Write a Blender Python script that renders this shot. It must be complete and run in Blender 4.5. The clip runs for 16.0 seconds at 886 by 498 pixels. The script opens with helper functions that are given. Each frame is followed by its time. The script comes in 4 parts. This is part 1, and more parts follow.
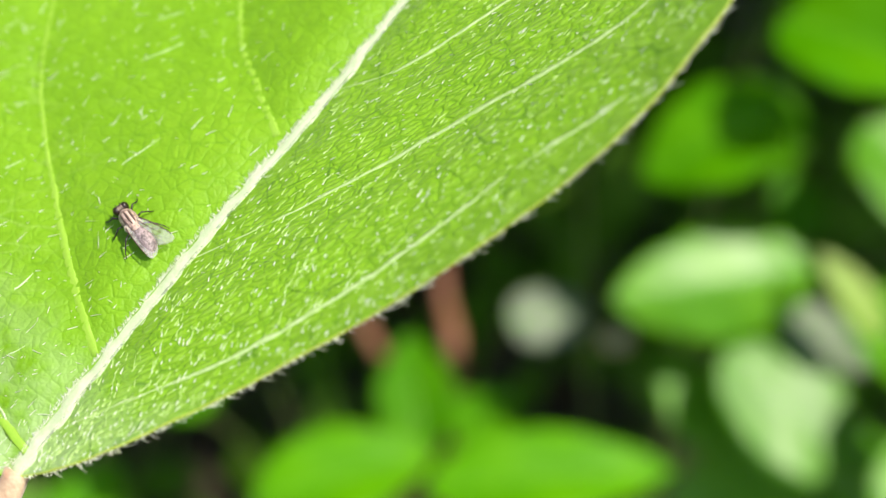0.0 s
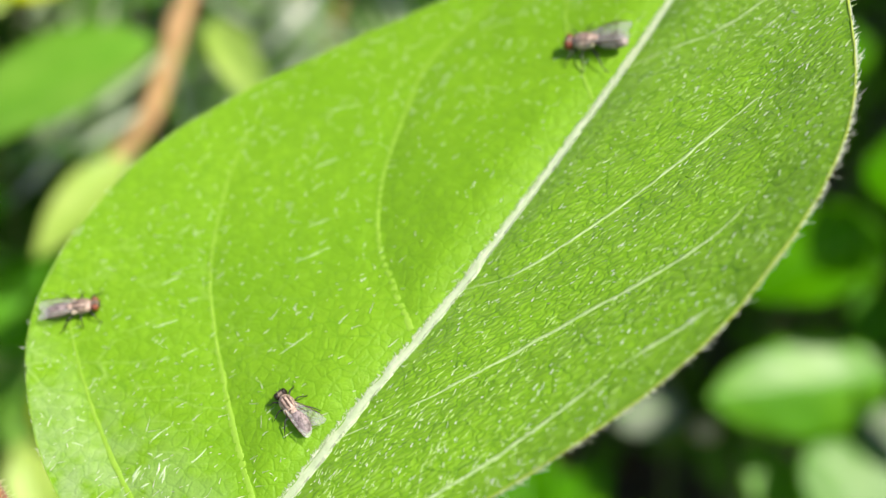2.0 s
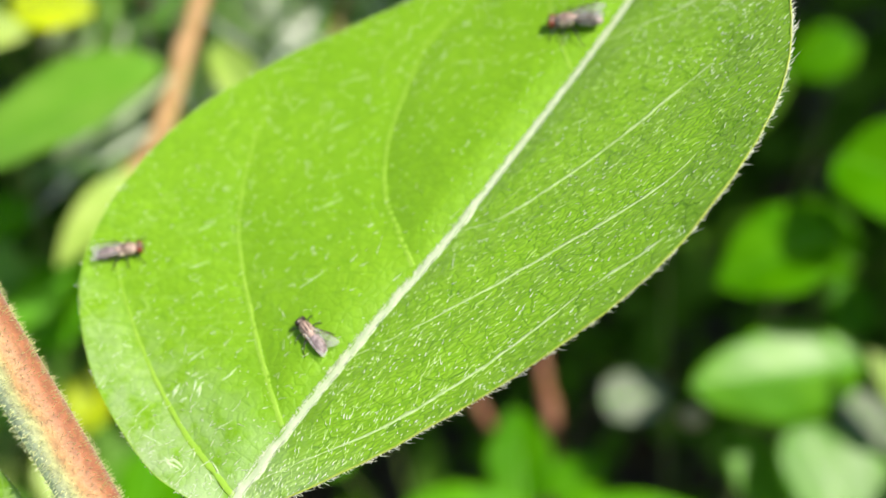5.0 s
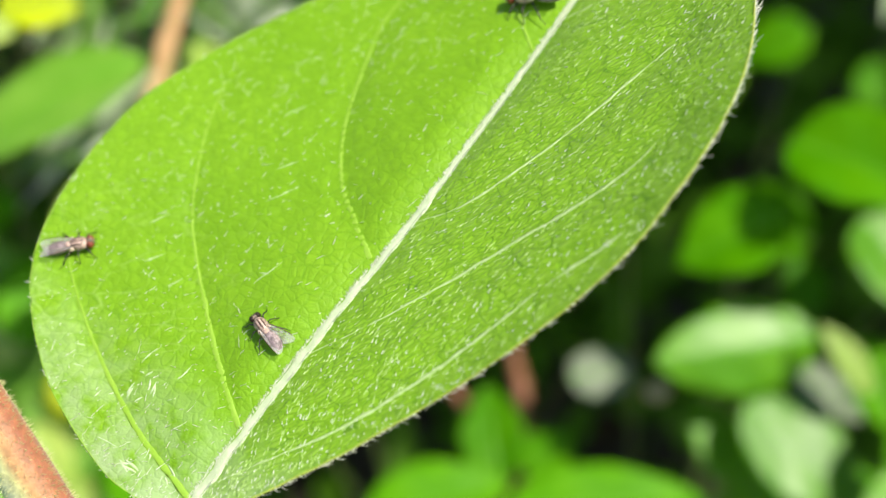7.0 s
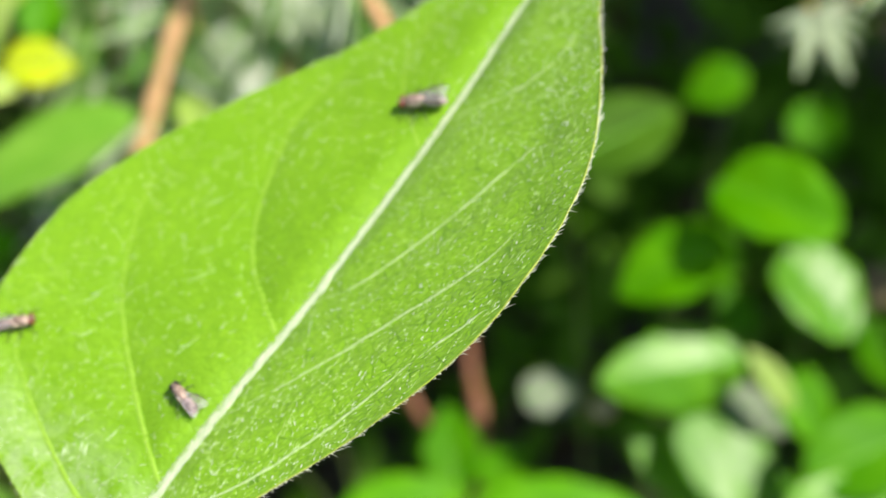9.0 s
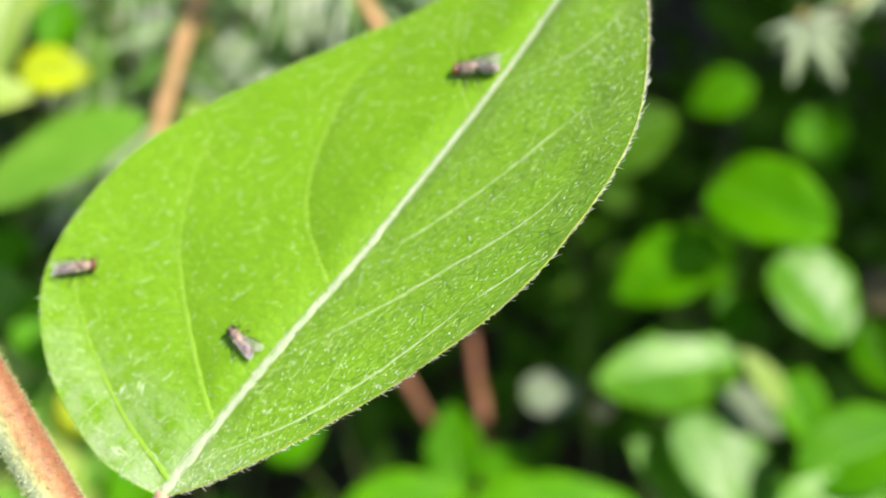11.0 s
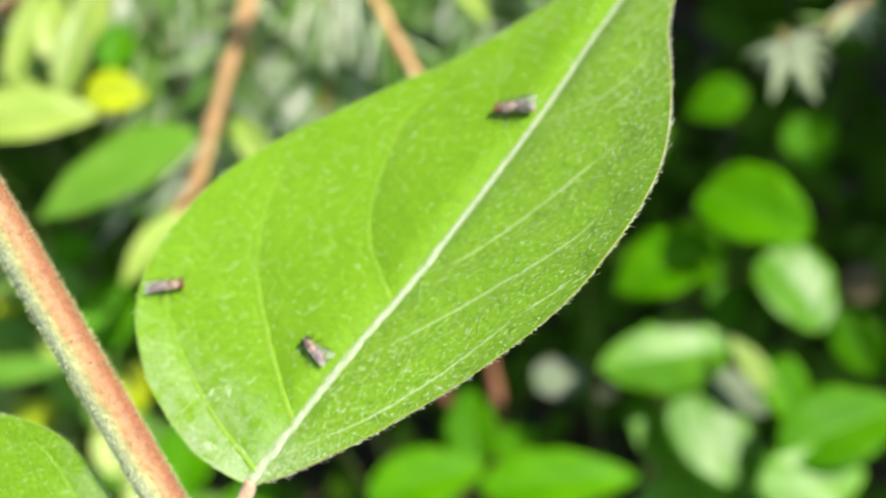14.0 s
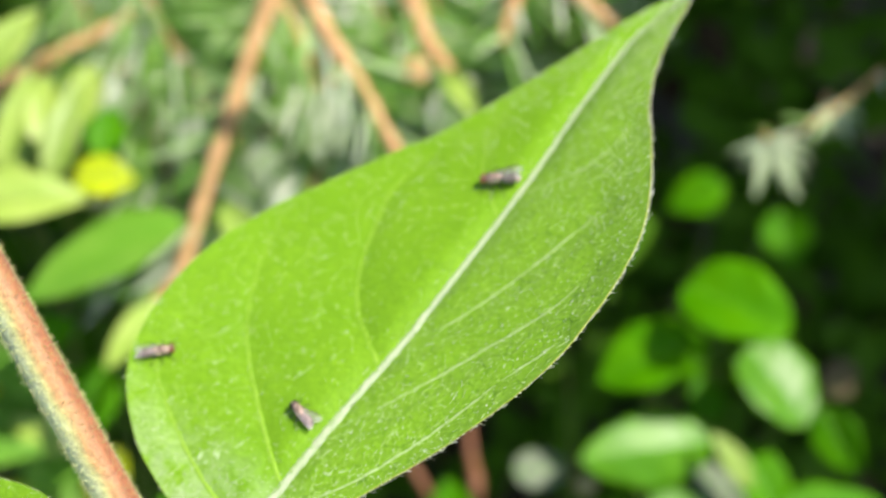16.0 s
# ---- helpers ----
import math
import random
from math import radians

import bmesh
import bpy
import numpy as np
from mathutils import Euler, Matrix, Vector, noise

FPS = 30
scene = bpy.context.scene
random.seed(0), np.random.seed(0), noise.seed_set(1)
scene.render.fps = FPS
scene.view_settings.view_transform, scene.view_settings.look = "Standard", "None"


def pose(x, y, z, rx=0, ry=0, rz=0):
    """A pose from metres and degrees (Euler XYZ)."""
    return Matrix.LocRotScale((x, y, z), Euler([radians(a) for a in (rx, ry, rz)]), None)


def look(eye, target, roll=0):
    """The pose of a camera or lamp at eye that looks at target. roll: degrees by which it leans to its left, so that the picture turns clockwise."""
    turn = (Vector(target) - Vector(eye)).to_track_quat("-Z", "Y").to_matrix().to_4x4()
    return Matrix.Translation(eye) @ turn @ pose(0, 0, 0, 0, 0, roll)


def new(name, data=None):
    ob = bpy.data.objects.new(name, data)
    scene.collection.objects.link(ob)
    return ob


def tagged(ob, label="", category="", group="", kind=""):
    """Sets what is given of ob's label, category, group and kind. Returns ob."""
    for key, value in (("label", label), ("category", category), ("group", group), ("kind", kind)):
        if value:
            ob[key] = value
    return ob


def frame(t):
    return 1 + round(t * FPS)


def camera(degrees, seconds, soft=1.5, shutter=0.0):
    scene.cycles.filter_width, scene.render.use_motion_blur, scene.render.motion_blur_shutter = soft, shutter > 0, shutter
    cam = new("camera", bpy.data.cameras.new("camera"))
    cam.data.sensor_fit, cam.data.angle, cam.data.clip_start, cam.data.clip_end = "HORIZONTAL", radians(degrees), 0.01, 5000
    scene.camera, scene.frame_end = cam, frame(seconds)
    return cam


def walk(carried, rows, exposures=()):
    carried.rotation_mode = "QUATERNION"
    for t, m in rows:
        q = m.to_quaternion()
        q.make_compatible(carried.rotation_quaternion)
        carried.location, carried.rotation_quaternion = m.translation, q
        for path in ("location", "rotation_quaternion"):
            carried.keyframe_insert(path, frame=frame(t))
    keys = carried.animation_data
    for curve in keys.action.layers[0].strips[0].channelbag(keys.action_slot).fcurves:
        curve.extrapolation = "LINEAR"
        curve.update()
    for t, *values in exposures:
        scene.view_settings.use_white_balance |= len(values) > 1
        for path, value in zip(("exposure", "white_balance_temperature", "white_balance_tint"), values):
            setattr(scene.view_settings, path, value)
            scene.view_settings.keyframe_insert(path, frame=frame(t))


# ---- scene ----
# ---------------------------------------------------------------- camera
cam = camera(38, 16.0, soft=1.35)
cam.data.dof.use_dof = True
cam.data.dof.aperture_fstop = 15
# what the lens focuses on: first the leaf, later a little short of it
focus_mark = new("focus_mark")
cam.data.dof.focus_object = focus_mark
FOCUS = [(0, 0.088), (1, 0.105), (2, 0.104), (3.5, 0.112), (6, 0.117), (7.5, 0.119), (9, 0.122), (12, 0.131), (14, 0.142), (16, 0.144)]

CAMERA_ROWS = [
    (0, pose(0.00528, 0.10630, 0.40980, 47.532, -1.383, -1.664)),
    (0.2, pose(0.00391, 0.10236, 0.41471, 48.644, -1.916, -0.653)),
    (0.5, pose(-0.00413, 0.09947, 0.42341, 49.222, -1.699, 0.044)),
    (1, pose(-0.01529, 0.08661, 0.43886, 50.361, -1.762, 0.560)),
    (1.5, pose(-0.01278, 0.09030, 0.43895, 49.980, -1.586, 0.962)),
    (2, pose(-0.01456, 0.08812, 0.43982, 49.767, -1.841, 1.004)),
    (2.5, pose(-0.00998, 0.08660, 0.44340, 49.629, -1.136, 1.633)),
    (3, pose(-0.00791, 0.08355, 0.44721, 49.516, -0.882, 1.880)),
    (3.5, pose(0.00018, 0.07392, 0.44910, 50.028, 0.027, 2.859)),
    (3.7, pose(-0.00059, 0.07483, 0.45037, 49.974, 0.241, 2.419)),
    (6, pose(-0.00675, 0.07241, 0.45471, 49.281, -0.585, 0.873)),
    (6.5, pose(-0.00700, 0.06829, 0.45555, 49.473, -0.488, 0.351)),
    (7, pose(-0.00792, 0.06352, 0.46253, 48.931, -0.566, -0.327)),
    (7.5, pose(-0.00377, 0.06532, 0.45210, 49.924, -0.693, -0.611)),
    (8, pose(-0.00555, 0.04609, 0.48408, 49.564, -0.865, -0.773)),
    (8.5, pose(-0.00388, 0.04415, 0.48637, 49.458, -0.838, -0.890)),
    (9, pose(-0.00579, 0.04032, 0.48724, 49.839, -1.246, -1.423)),
    (11.5, pose(0.00306, 0.02746, 0.49466, 50.467, -0.499, -0.054)),
    (12, pose(0.00216, 0.02312, 0.50288, 49.934, -0.578, 0.079)),
    (12.5, pose(0.00176, 0.01529, 0.50838, 49.959, -0.586, 0.307)),
    (13, pose(-0.00051, 0.00741, 0.51398, 50.041, -0.586, 0.118)),
    (13.5, pose(-0.00004, 0.00472, 0.51880, 49.692, -0.239, 0.109)),
    (14, pose(0.00000, 0.00000, 0.52000, 50.000, 0.000, -0.000)),
    (14.5, pose(0.00174, -0.00239, 0.51839, 50.210, 0.078, 0.228)),
    (15, pose(0.00507, -0.00683, 0.51555, 51.057, 0.184, 0.724)),
    (15.5, pose(0.00025, -0.00683, 0.50993, 53.646, -0.700, 0.652)),
    (16, pose(-0.00361, 0.00036, 0.52235, 53.703, -1.578, -0.284)),
]
walk(cam, CAMERA_ROWS, exposures=[(t, stops, 7050, 10) for t, stops in ((0, 0.62), (1, 0.57), (2, 0.5), (3.5, 0.47), (6, 0.6), (7.5, 0.57), (8, 0.68), (8.5, 0.66), (9, 0.66), (11.5, 0.6), (16, 0.6))])

# ---------------------------------------------------------------- world and sun
world = bpy.data.worlds.new("sky")
scene.world = world
world.use_nodes = True
wn = world.node_tree
sky = wn.nodes.new("ShaderNodeTexSky")
sky.sky_type, sky.sun_disc = 'NISHITA', False
sky.sun_elevation, sky.sun_rotation = radians(60), radians(112)
wn.links.new(sky.outputs[0], wn.nodes["Background"].inputs[0])
wn.nodes["Background"].inputs[1].default_value = 0.125
sun = new("sun", bpy.data.lights.new("sun", 'SUN'))
sun.data.energy, sun.data.angle, sun.data.color = 4.3, radians(0.6), (1.0, 0.96, 0.89)
SUN = Vector((math.sin(radians(112)) * math.cos(radians(60)), math.cos(radians(112)) * math.cos(radians(60)), math.sin(radians(60))))
sun.matrix_world = look(SUN * 3, (0, 0, 0))

# ---------------------------------------------------------------- materials


def material(name):
    m = bpy.data.materials.new(name)
    m.use_nodes = True
    return m, m.node_tree, m.node_tree.nodes["Principled BSDF"]


def node(tree, kind, **values):
    n = tree.nodes.new(kind)
    for key, value in values.items():
        n.inputs[key.replace("_", " ")].default_value = value
    return n


def ramp(tree, source, stops):
    r = tree.nodes.new("ShaderNodeValToRGB")
    while len(r.color_ramp.elements) < len(stops):
        r.color_ramp.elements.new(0.5)
    for e, (p, c) in zip(r.color_ramp.elements, stops):
        e.position, e.color = p, (*c, 1)
    tree.links.new(source, r.inputs[0])
    return r


def mixed(tree, factor, a, b, how='MIX'):
    m = tree.nodes.new("ShaderNodeMix")
    m.data_type, m.blend_type = 'RGBA', how
    for value, slot in ((factor, 0), (a, 6), (b, 7)):
        if isinstance(value, (int, float)):
            m.inputs[slot].default_value = value
        elif isinstance(value, tuple):
            m.inputs[slot].default_value = (*value, 1)
        else:
            tree.links.new(value, m.inputs[slot])
    return m.outputs[2]


def bumped(tree, shader, height, strength, distance):
    b = tree.nodes.new("ShaderNodeBump")
    b.inputs["Strength"].default_value, b.inputs["Distance"].default_value = strength, distance
    tree.links.new(height, b.inputs["Height"])
    tree.links.new(b.outputs[0], shader.inputs["Normal"])
    return b


def see_through(tree, shader, colour, share):
    """Lets light through a leaf: part of the light leaves on the far side."""
    t = tree.nodes.new("ShaderNodeBsdfTranslucent")
    if isinstance(colour, tuple):
        t.inputs[0].default_value = (*colour, 1)
    else:
        tree.links.new(colour, t.inputs[0])
    mix = tree.nodes.new("ShaderNodeMixShader")
    mix.inputs[0].default_value = share
    tree.links.new(shader.outputs[0], mix.inputs[1])
    tree.links.new(t.outputs[0], mix.inputs[2])
    tree.links.new(mix.outputs[0], tree.nodes["Material Output"].inputs[0])


def coords(tree, which="Object"):
    return tree.nodes.new("ShaderNodeTexCoord").outputs[which]


def noise_of(tree, vector, scale, detail=3.0, rough=0.55):
    n = node(tree, "ShaderNodeTexNoise", Scale=scale, Detail=detail, Roughness=rough)
    tree.links.new(vector, n.inputs["Vector"])
    return n.outputs["Fac"]


def cells(tree, vector, scale, feature='DISTANCE_TO_EDGE', chance=1.0):
    v = node(tree, "ShaderNodeTexVoronoi", Scale=scale, Randomness=chance)
    v.feature = feature
    tree.links.new(vector, v.inputs["Vector"])
    return v.outputs["Distance"]


def blade_material():
    m, t, p = material("downy_leaf")
    at = coords(t)
    warp = t.nodes.new("ShaderNodeVectorMath")
    warp.operation = 'ADD'
    wob = node(t, "ShaderNodeTexNoise", Scale=500.0, Detail=2.0)
    t.links.new(at, wob.inputs["Vector"])
    small = t.nodes.new("ShaderNodeVectorMath")
    small.operation = 'SCALE'
    small.inputs["Scale"].default_value = 0.00035
    t.links.new(wob.outputs["Color"], small.inputs[0])
    t.links.new(at, warp.inputs[0])
    t.links.new(small.outputs[0], warp.inputs[1])
    v = warp.outputs[0]
    split = t.nodes.new("ShaderNodeSeparateXYZ")
    t.links.new(at, split.inputs[0])
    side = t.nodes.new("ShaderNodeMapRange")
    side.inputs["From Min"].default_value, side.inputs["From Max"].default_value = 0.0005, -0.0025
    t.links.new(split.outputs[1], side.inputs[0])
    # a net of veinlets: narrow cells along the side veins on one half, rounder ones on the other
    turned = t.nodes.new("ShaderNodeMapping")
    turned.inputs["Rotation"].default_value = (0, 0, radians(33))
    t.links.new(v, turned.inputs["Vector"])
    lay = t.nodes.new("ShaderNodeMapping")
    lay.inputs["Scale"].default_value = (0.72, 2.5, 0.0)
    t.links.new(turned.outputs[0], lay.inputs["Vector"])
    slim = cells(t, lay.outputs[0], 1050.0, chance=0.9)
    edge = mixed(t, side.outputs[0], cells(t, v, 850.0, chance=0.8), slim)
    net = ramp(t, edge, [(0.0, (0, 0, 0)), (0.03, (0.2, 0.2, 0.2)), (0.11, (1, 1, 1))]).outputs[0]
    dome = ramp(t, edge, [(0.0, (0, 0, 0)), (0.12, (0.55, 0.55, 0.55)), (0.42, (1, 1, 1))]).outputs[0]
    fine = ramp(t, cells(t, v, 2400.0), [(0.0, (0, 0, 0)), (0.3, (1, 1, 1))]).outputs[0]
    broad = noise_of(t, at, 60.0)
    base = ramp(t, broad, [(0.3, (0.200, 0.445, 0.012)), (0.7, (0.252, 0.51, 0.020))]).outputs[0]
    # one half is coloured lighter, to offset the shade on its slope
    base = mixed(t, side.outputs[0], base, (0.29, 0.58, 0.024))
    fleck = ramp(t, noise_of(t, at, 900.0), [(0.35, (0.88, 0.89, 0.85)), (0.7, (1.08, 1.07, 1.07))]).outputs[0]
    base = mixed(t, 1.0, base, fleck, 'MULTIPLY')
    gone = ramp(t, noise_of(t, at, 700.0), [(0.44, (0, 0, 0)), (0.66, (0.8, 0.8, 0.8))]).outputs[0]
    net = mixed(t, 1.0, net, gone, 'LIGHTEN')
    lined = mixed(t, net, mixed(t, side.outputs[0], (0.20, 0.44, 0.012), (0.195, 0.44, 0.018)), base)
    # light on the raised tops of the narrow cells, painted as a paler green
    tops = t.nodes.new("ShaderNodeMath")
    tops.operation = 'MULTIPLY'
    t.links.new(ramp(t, slim, [(0.14, (0, 0, 0)), (0.36, (0.3, 0.3, 0.3))]).outputs[0], tops.inputs[0])
    t.links.new(side.outputs[0], tops.inputs[1])
    lined = mixed(t, tops.outputs[0], lined, (0.42, 0.67, 0.15))
    # a coarser net of sunken veinlets, broken here and there
    coarse = ramp(t, cells(t, v, 300.0), [(0.0, (1, 1, 1)), (0.009, (1, 1, 1)), (0.024, (0, 0, 0))]).outputs[0]
    broken = mixed(t, 1.0, coarse, ramp(t, noise_of(t, at, 520.0), [(0.42, (0, 0, 0)), (0.60, (0.62, 0.62, 0.62))]).outputs[0], 'MULTIPLY')
    lined = mixed(t, broken, lined, mixed(t, side.outputs[0], (0.15, 0.36, 0.012), (0.10, 0.27, 0.015)))
    # pale raised veinlets on the broad half, towards the base
    crossing = t.nodes.new("ShaderNodeMapping")
    crossing.inputs["Scale"].default_value = (1.5, 0.55, 0.0)
    spun = t.nodes.new("ShaderNodeMapping")
    spun.inputs["Rotation"].default_value = (0, 0, radians(-40))
    t.links.new(v, spun.inputs["Vector"])
    t.links.new(spun.outputs[0], crossing.inputs["Vector"])
    low = t.nodes.new("ShaderNodeMapRange")
    low.inputs["From Min"].default_value, low.inputs["From Max"].default_value = 0.034, 0.008
    t.links.new(split.outputs[0], low.inputs[0])
    wide = t.nodes.new("ShaderNodeMapRange")
    wide.inputs["From Min"].default_value, wide.inputs["From Max"].default_value = 0.003, 0.014
    t.links.new(split.outputs[1], wide.inputs[0])
    pale = ramp(t, cells(t, crossing.outputs[0], 420.0), [(0.0, (0.5, 0.5, 0.5)), (0.03, (0.3, 0.3, 0.3)), (0.07, (0, 0, 0))]).outputs[0]
    pale = mixed(t, 1.0, pale, ramp(t, noise_of(t, at, 350.0), [(0.42, (0, 0, 0)), (0.62, (1, 1, 1))]).outputs[0], 'MULTIPLY')
    pale = mixed(t, 1.0, pale, mixed(t, 1.0, low.outputs[0], wide.outputs[0], 'MULTIPLY'), 'MULTIPLY')
    lined = mixed(t, pale, lined, (0.42, 0.66, 0.16))
    # whitish bloom of denser down towards the base
    fade = t.nodes.new("ShaderNodeMapRange")
    fade.inputs["From Min"].default_value, fade.inputs["From Max"].default_value = 0.012, -0.001
    t.links.new(split.outputs[0], fade.inputs[0])
    patchy = t.nodes.new("ShaderNodeMath")
    patchy.operation = 'MULTIPLY'
    t.links.new(fade.outputs[0], patchy.inputs[0])
    t.links.new(ramp(t, noise_of(t, at, 420.0, 4), [(0.36, (0, 0, 0)), (0.58, (0.75, 0.75, 0.75))]).outputs[0], patchy.inputs[1])
    lined = mixed(t, patchy.outputs[0], lined, (0.50, 0.66, 0.36))
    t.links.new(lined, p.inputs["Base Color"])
    p.inputs["Roughness"].default_value = 0.54
    p.inputs["Sheen Weight"].default_value = 0.08
    p.inputs["Sheen Roughness"].default_value = 0.4
    p.inputs["Specular IOR Level"].default_value = 0.35
    high = mixed(t, 0.25, dome, fine)
    relief = bumped(t, p, high, 0.3, 0.00024)
    # one half of the blade is more puckered than the other
    half = t.nodes.new("ShaderNodeMapRange")
    half.inputs["To Min"].default_value, half.inputs["To Max"].default_value = 0.36, 0.55
    t.links.new(side.outputs[0], half.inputs[0])
    t.links.new(half.outputs[0], relief.inputs["Strength"])
    see_through(t, p, mixed(t, 1.0, lined, (0.9, 1.0, 0.5), 'MULTIPLY'), 0.3)
    return m


def plain(name, dark, light, scale, rough=0.5, bump=0.3, depth=0.0003, through_share=0.0, sheen=0.0, spec=0.5, lo=0.32, hi=0.68):
    m, t, p = material(name)
    at = coords(t)
    two = mixed(t, 0.4, noise_of(t, at, scale), noise_of(t, at, scale * 7))
    c = ramp(t, two, [(lo, dark), (hi, light)]).outputs[0]
    t.links.new(c, p.inputs["Base Color"])
    p.inputs["Roughness"].default_value = rough
    p.inputs["Sheen Weight"].default_value = sheen
    p.inputs["Specular IOR Level"].default_value = spec
    if bump:
        bumped(t, p, noise_of(t, at, scale * 5), bump, depth)
    if through_share:
        see_through(t, p, c, through_share)
    return m


def foliage(name, dark, light, rough, share, gloss=0.5, relief=0.25):
    m, t, p = material(name)
    at = coords(t)
    info = t.nodes.new("ShaderNodeObjectInfo")
    c = ramp(t, noise_of(t, at, 90.0), [(0.3, dark), (0.7, light)]).outputs[0]
    vary = ramp(t, info.outputs["Random"], [(0.0, (0.75, 0.8, 0.8)), (1.0, (1.15, 1.1, 1.1))]).outputs[0]
    c = mixed(t, 1.0, c, vary, 'MULTIPLY')
    t.links.new(c, p.inputs["Base Color"])
    p.inputs["Roughness"].default_value = rough
    p.inputs["Specular IOR Level"].default_value = gloss
    bumped(t, p, noise_of(t, at, 500.0), relief, 0.0003)
    see_through(t, p, c, share)
    return m


def needle_material():
    m, t, p = material("silvery_needle")
    geo = t.nodes.new("ShaderNodeNewGeometry")
    c = ramp(t, geo.outputs["Random Per Island"], [(0.0, (0.11, 0.30, 0.03)), (0.5, (0.27, 0.52, 0.10)), (0.78, (0.50, 0.70, 0.32)), (1.0, (0.93, 0.96, 0.88))]).outputs[0]
    c = mixed(t, 1.0, c, ramp(t, noise_of(t, coords(t), 120.0), [(0.3, (0.75, 0.8, 0.7)), (0.7, (1.1, 1.08, 1.1))]).outputs[0], 'MULTIPLY')
    t.links.new(c, p.inputs["Base Color"])
    p.inputs["Roughness"].default_value = 0.22
    see_through(t, p, c, 0.35)
    return m


M_BLADE = blade_material()
M_MIDRIB = plain("pale_rib", (0.50, 0.62, 0.35), (0.70, 0.80, 0.55), 1100, 0.5, 0.4, 0.0001, 0.15)
M_VEIN = plain("pale_vein", (0.36, 0.57, 0.15), (0.62, 0.77, 0.40), 1300, 0.5, 0.3, 0.0001, 0.15)
M_VEIN_SOFT = plain("yellow_green_vein", (0.27, 0.52, 0.035), (0.35, 0.59, 0.07), 700, 0.5, 0.3, 0.0001, 0.2)
M_VEINLET = plain("pale_veinlet", (0.44, 0.69, 0.16), (0.62, 0.82, 0.34), 900, 0.5, 0, 0, 0.2)
M_HAIR = plain("white_down", (0.82, 0.86, 0.68), (0.93, 0.94, 0.86), 300, 0.3, 0, 0, 0.45)
M_DOWN = plain("cream_down", (0.74, 0.78, 0.40), (0.88, 0.88, 0.54), 300, 0.4, 0, 0, 0.4)
M_RIM = plain("pale_rim", (0.42, 0.58, 0.05), (0.60, 0.70, 0.16), 900, 0.5, 0.3, 0.0001, 0.3)
M_SCAR = plain("healed_scar", (0.45, 0.62, 0.28), (0.62, 0.78, 0.48), 900, 0.4, 0.3, 0.0001, 0.1)
M_GREEN = foliage("glossy_green_leaf", (0.060, 0.285, 0.001), (0.11, 0.385, 0.002), 0.5, 0.36, 0.12)
M_GLOSS = foliage("shiny_green_leaf", (0.080, 0.31, 0.001), (0.135, 0.40, 0.003), 0.43, 0.30, 0.56, 0.05)
# glare on glossy leaves, put into the base colour as greyish green
M_GLARE = foliage("painted_leaf_glare", (0.13, 0.19, 0.11), (0.22, 0.28, 0.18), 0.5, 0.3, 0.3)
M_MID = foliage("mid_green_leaf", (0.13, 0.36, 0.025), (0.19, 0.43, 0.045), 0.5, 0.3, 0.3)
# darker copy of the leaf green, with shade put into the colour
M_SHADE_GREEN = foliage("shade_green_leaf", (0.040, 0.125, 0.004), (0.080, 0.21, 0.009), 0.6, 0.36, 0.12)
M_LIME = foliage("lime_leaf", (0.32, 0.52, 0.065), (0.46, 0.62, 0.13), 0.42, 0.3)
M_YELLOW = foliage("yellow_leaf", (0.38, 0.52, 0.006), (0.50, 0.62, 0.015), 0.42, 0.3, 0.3)
M_LITTER = foliage("brown_litter", (0.026, 0.021, 0.009), (0.055, 0.042, 0.018), 0.7, 0.1, 0.1)
M_DRY = foliage("dry_brown_leaf", (0.075, 0.060, 0.015), (0.14, 0.105, 0.03), 0.6, 0.15)
M_NEEDLE = needle_material()
M_PETAL = foliage("pale_broad_needle", (0.28, 0.41, 0.20), (0.50, 0.60, 0.41), 0.3, 0.35)
M_TWIG = plain("orange_bark", (0.49, 0.27, 0.11), (0.66, 0.42, 0.20), 250, 0.6, 0.4, 0.0004)
M_DRYSTEM = plain("red_brown_bark", (0.17, 0.068, 0.032), (0.32, 0.14, 0.07), 250, 0.6, 0.6, 0.0006)
M_BUD = plain("beige_bud", (0.44, 0.38, 0.17), (0.62, 0.56, 0.30), 300, 0.5)
M_STALK = plain("pale_green_stalk", (0.11, 0.19, 0.04), (0.22, 0.30, 0.08), 300, 0.5)
M_RIB_GREEN = plain("green_rib", (0.09, 0.33, 0.006), (0.14, 0.42, 0.015), 300, 0.45)
M_SOIL = plain("dark_soil", (0.022, 0.018, 0.008), (0.055, 0.043, 0.018), 40, 0.9, 0.8, 0.01)


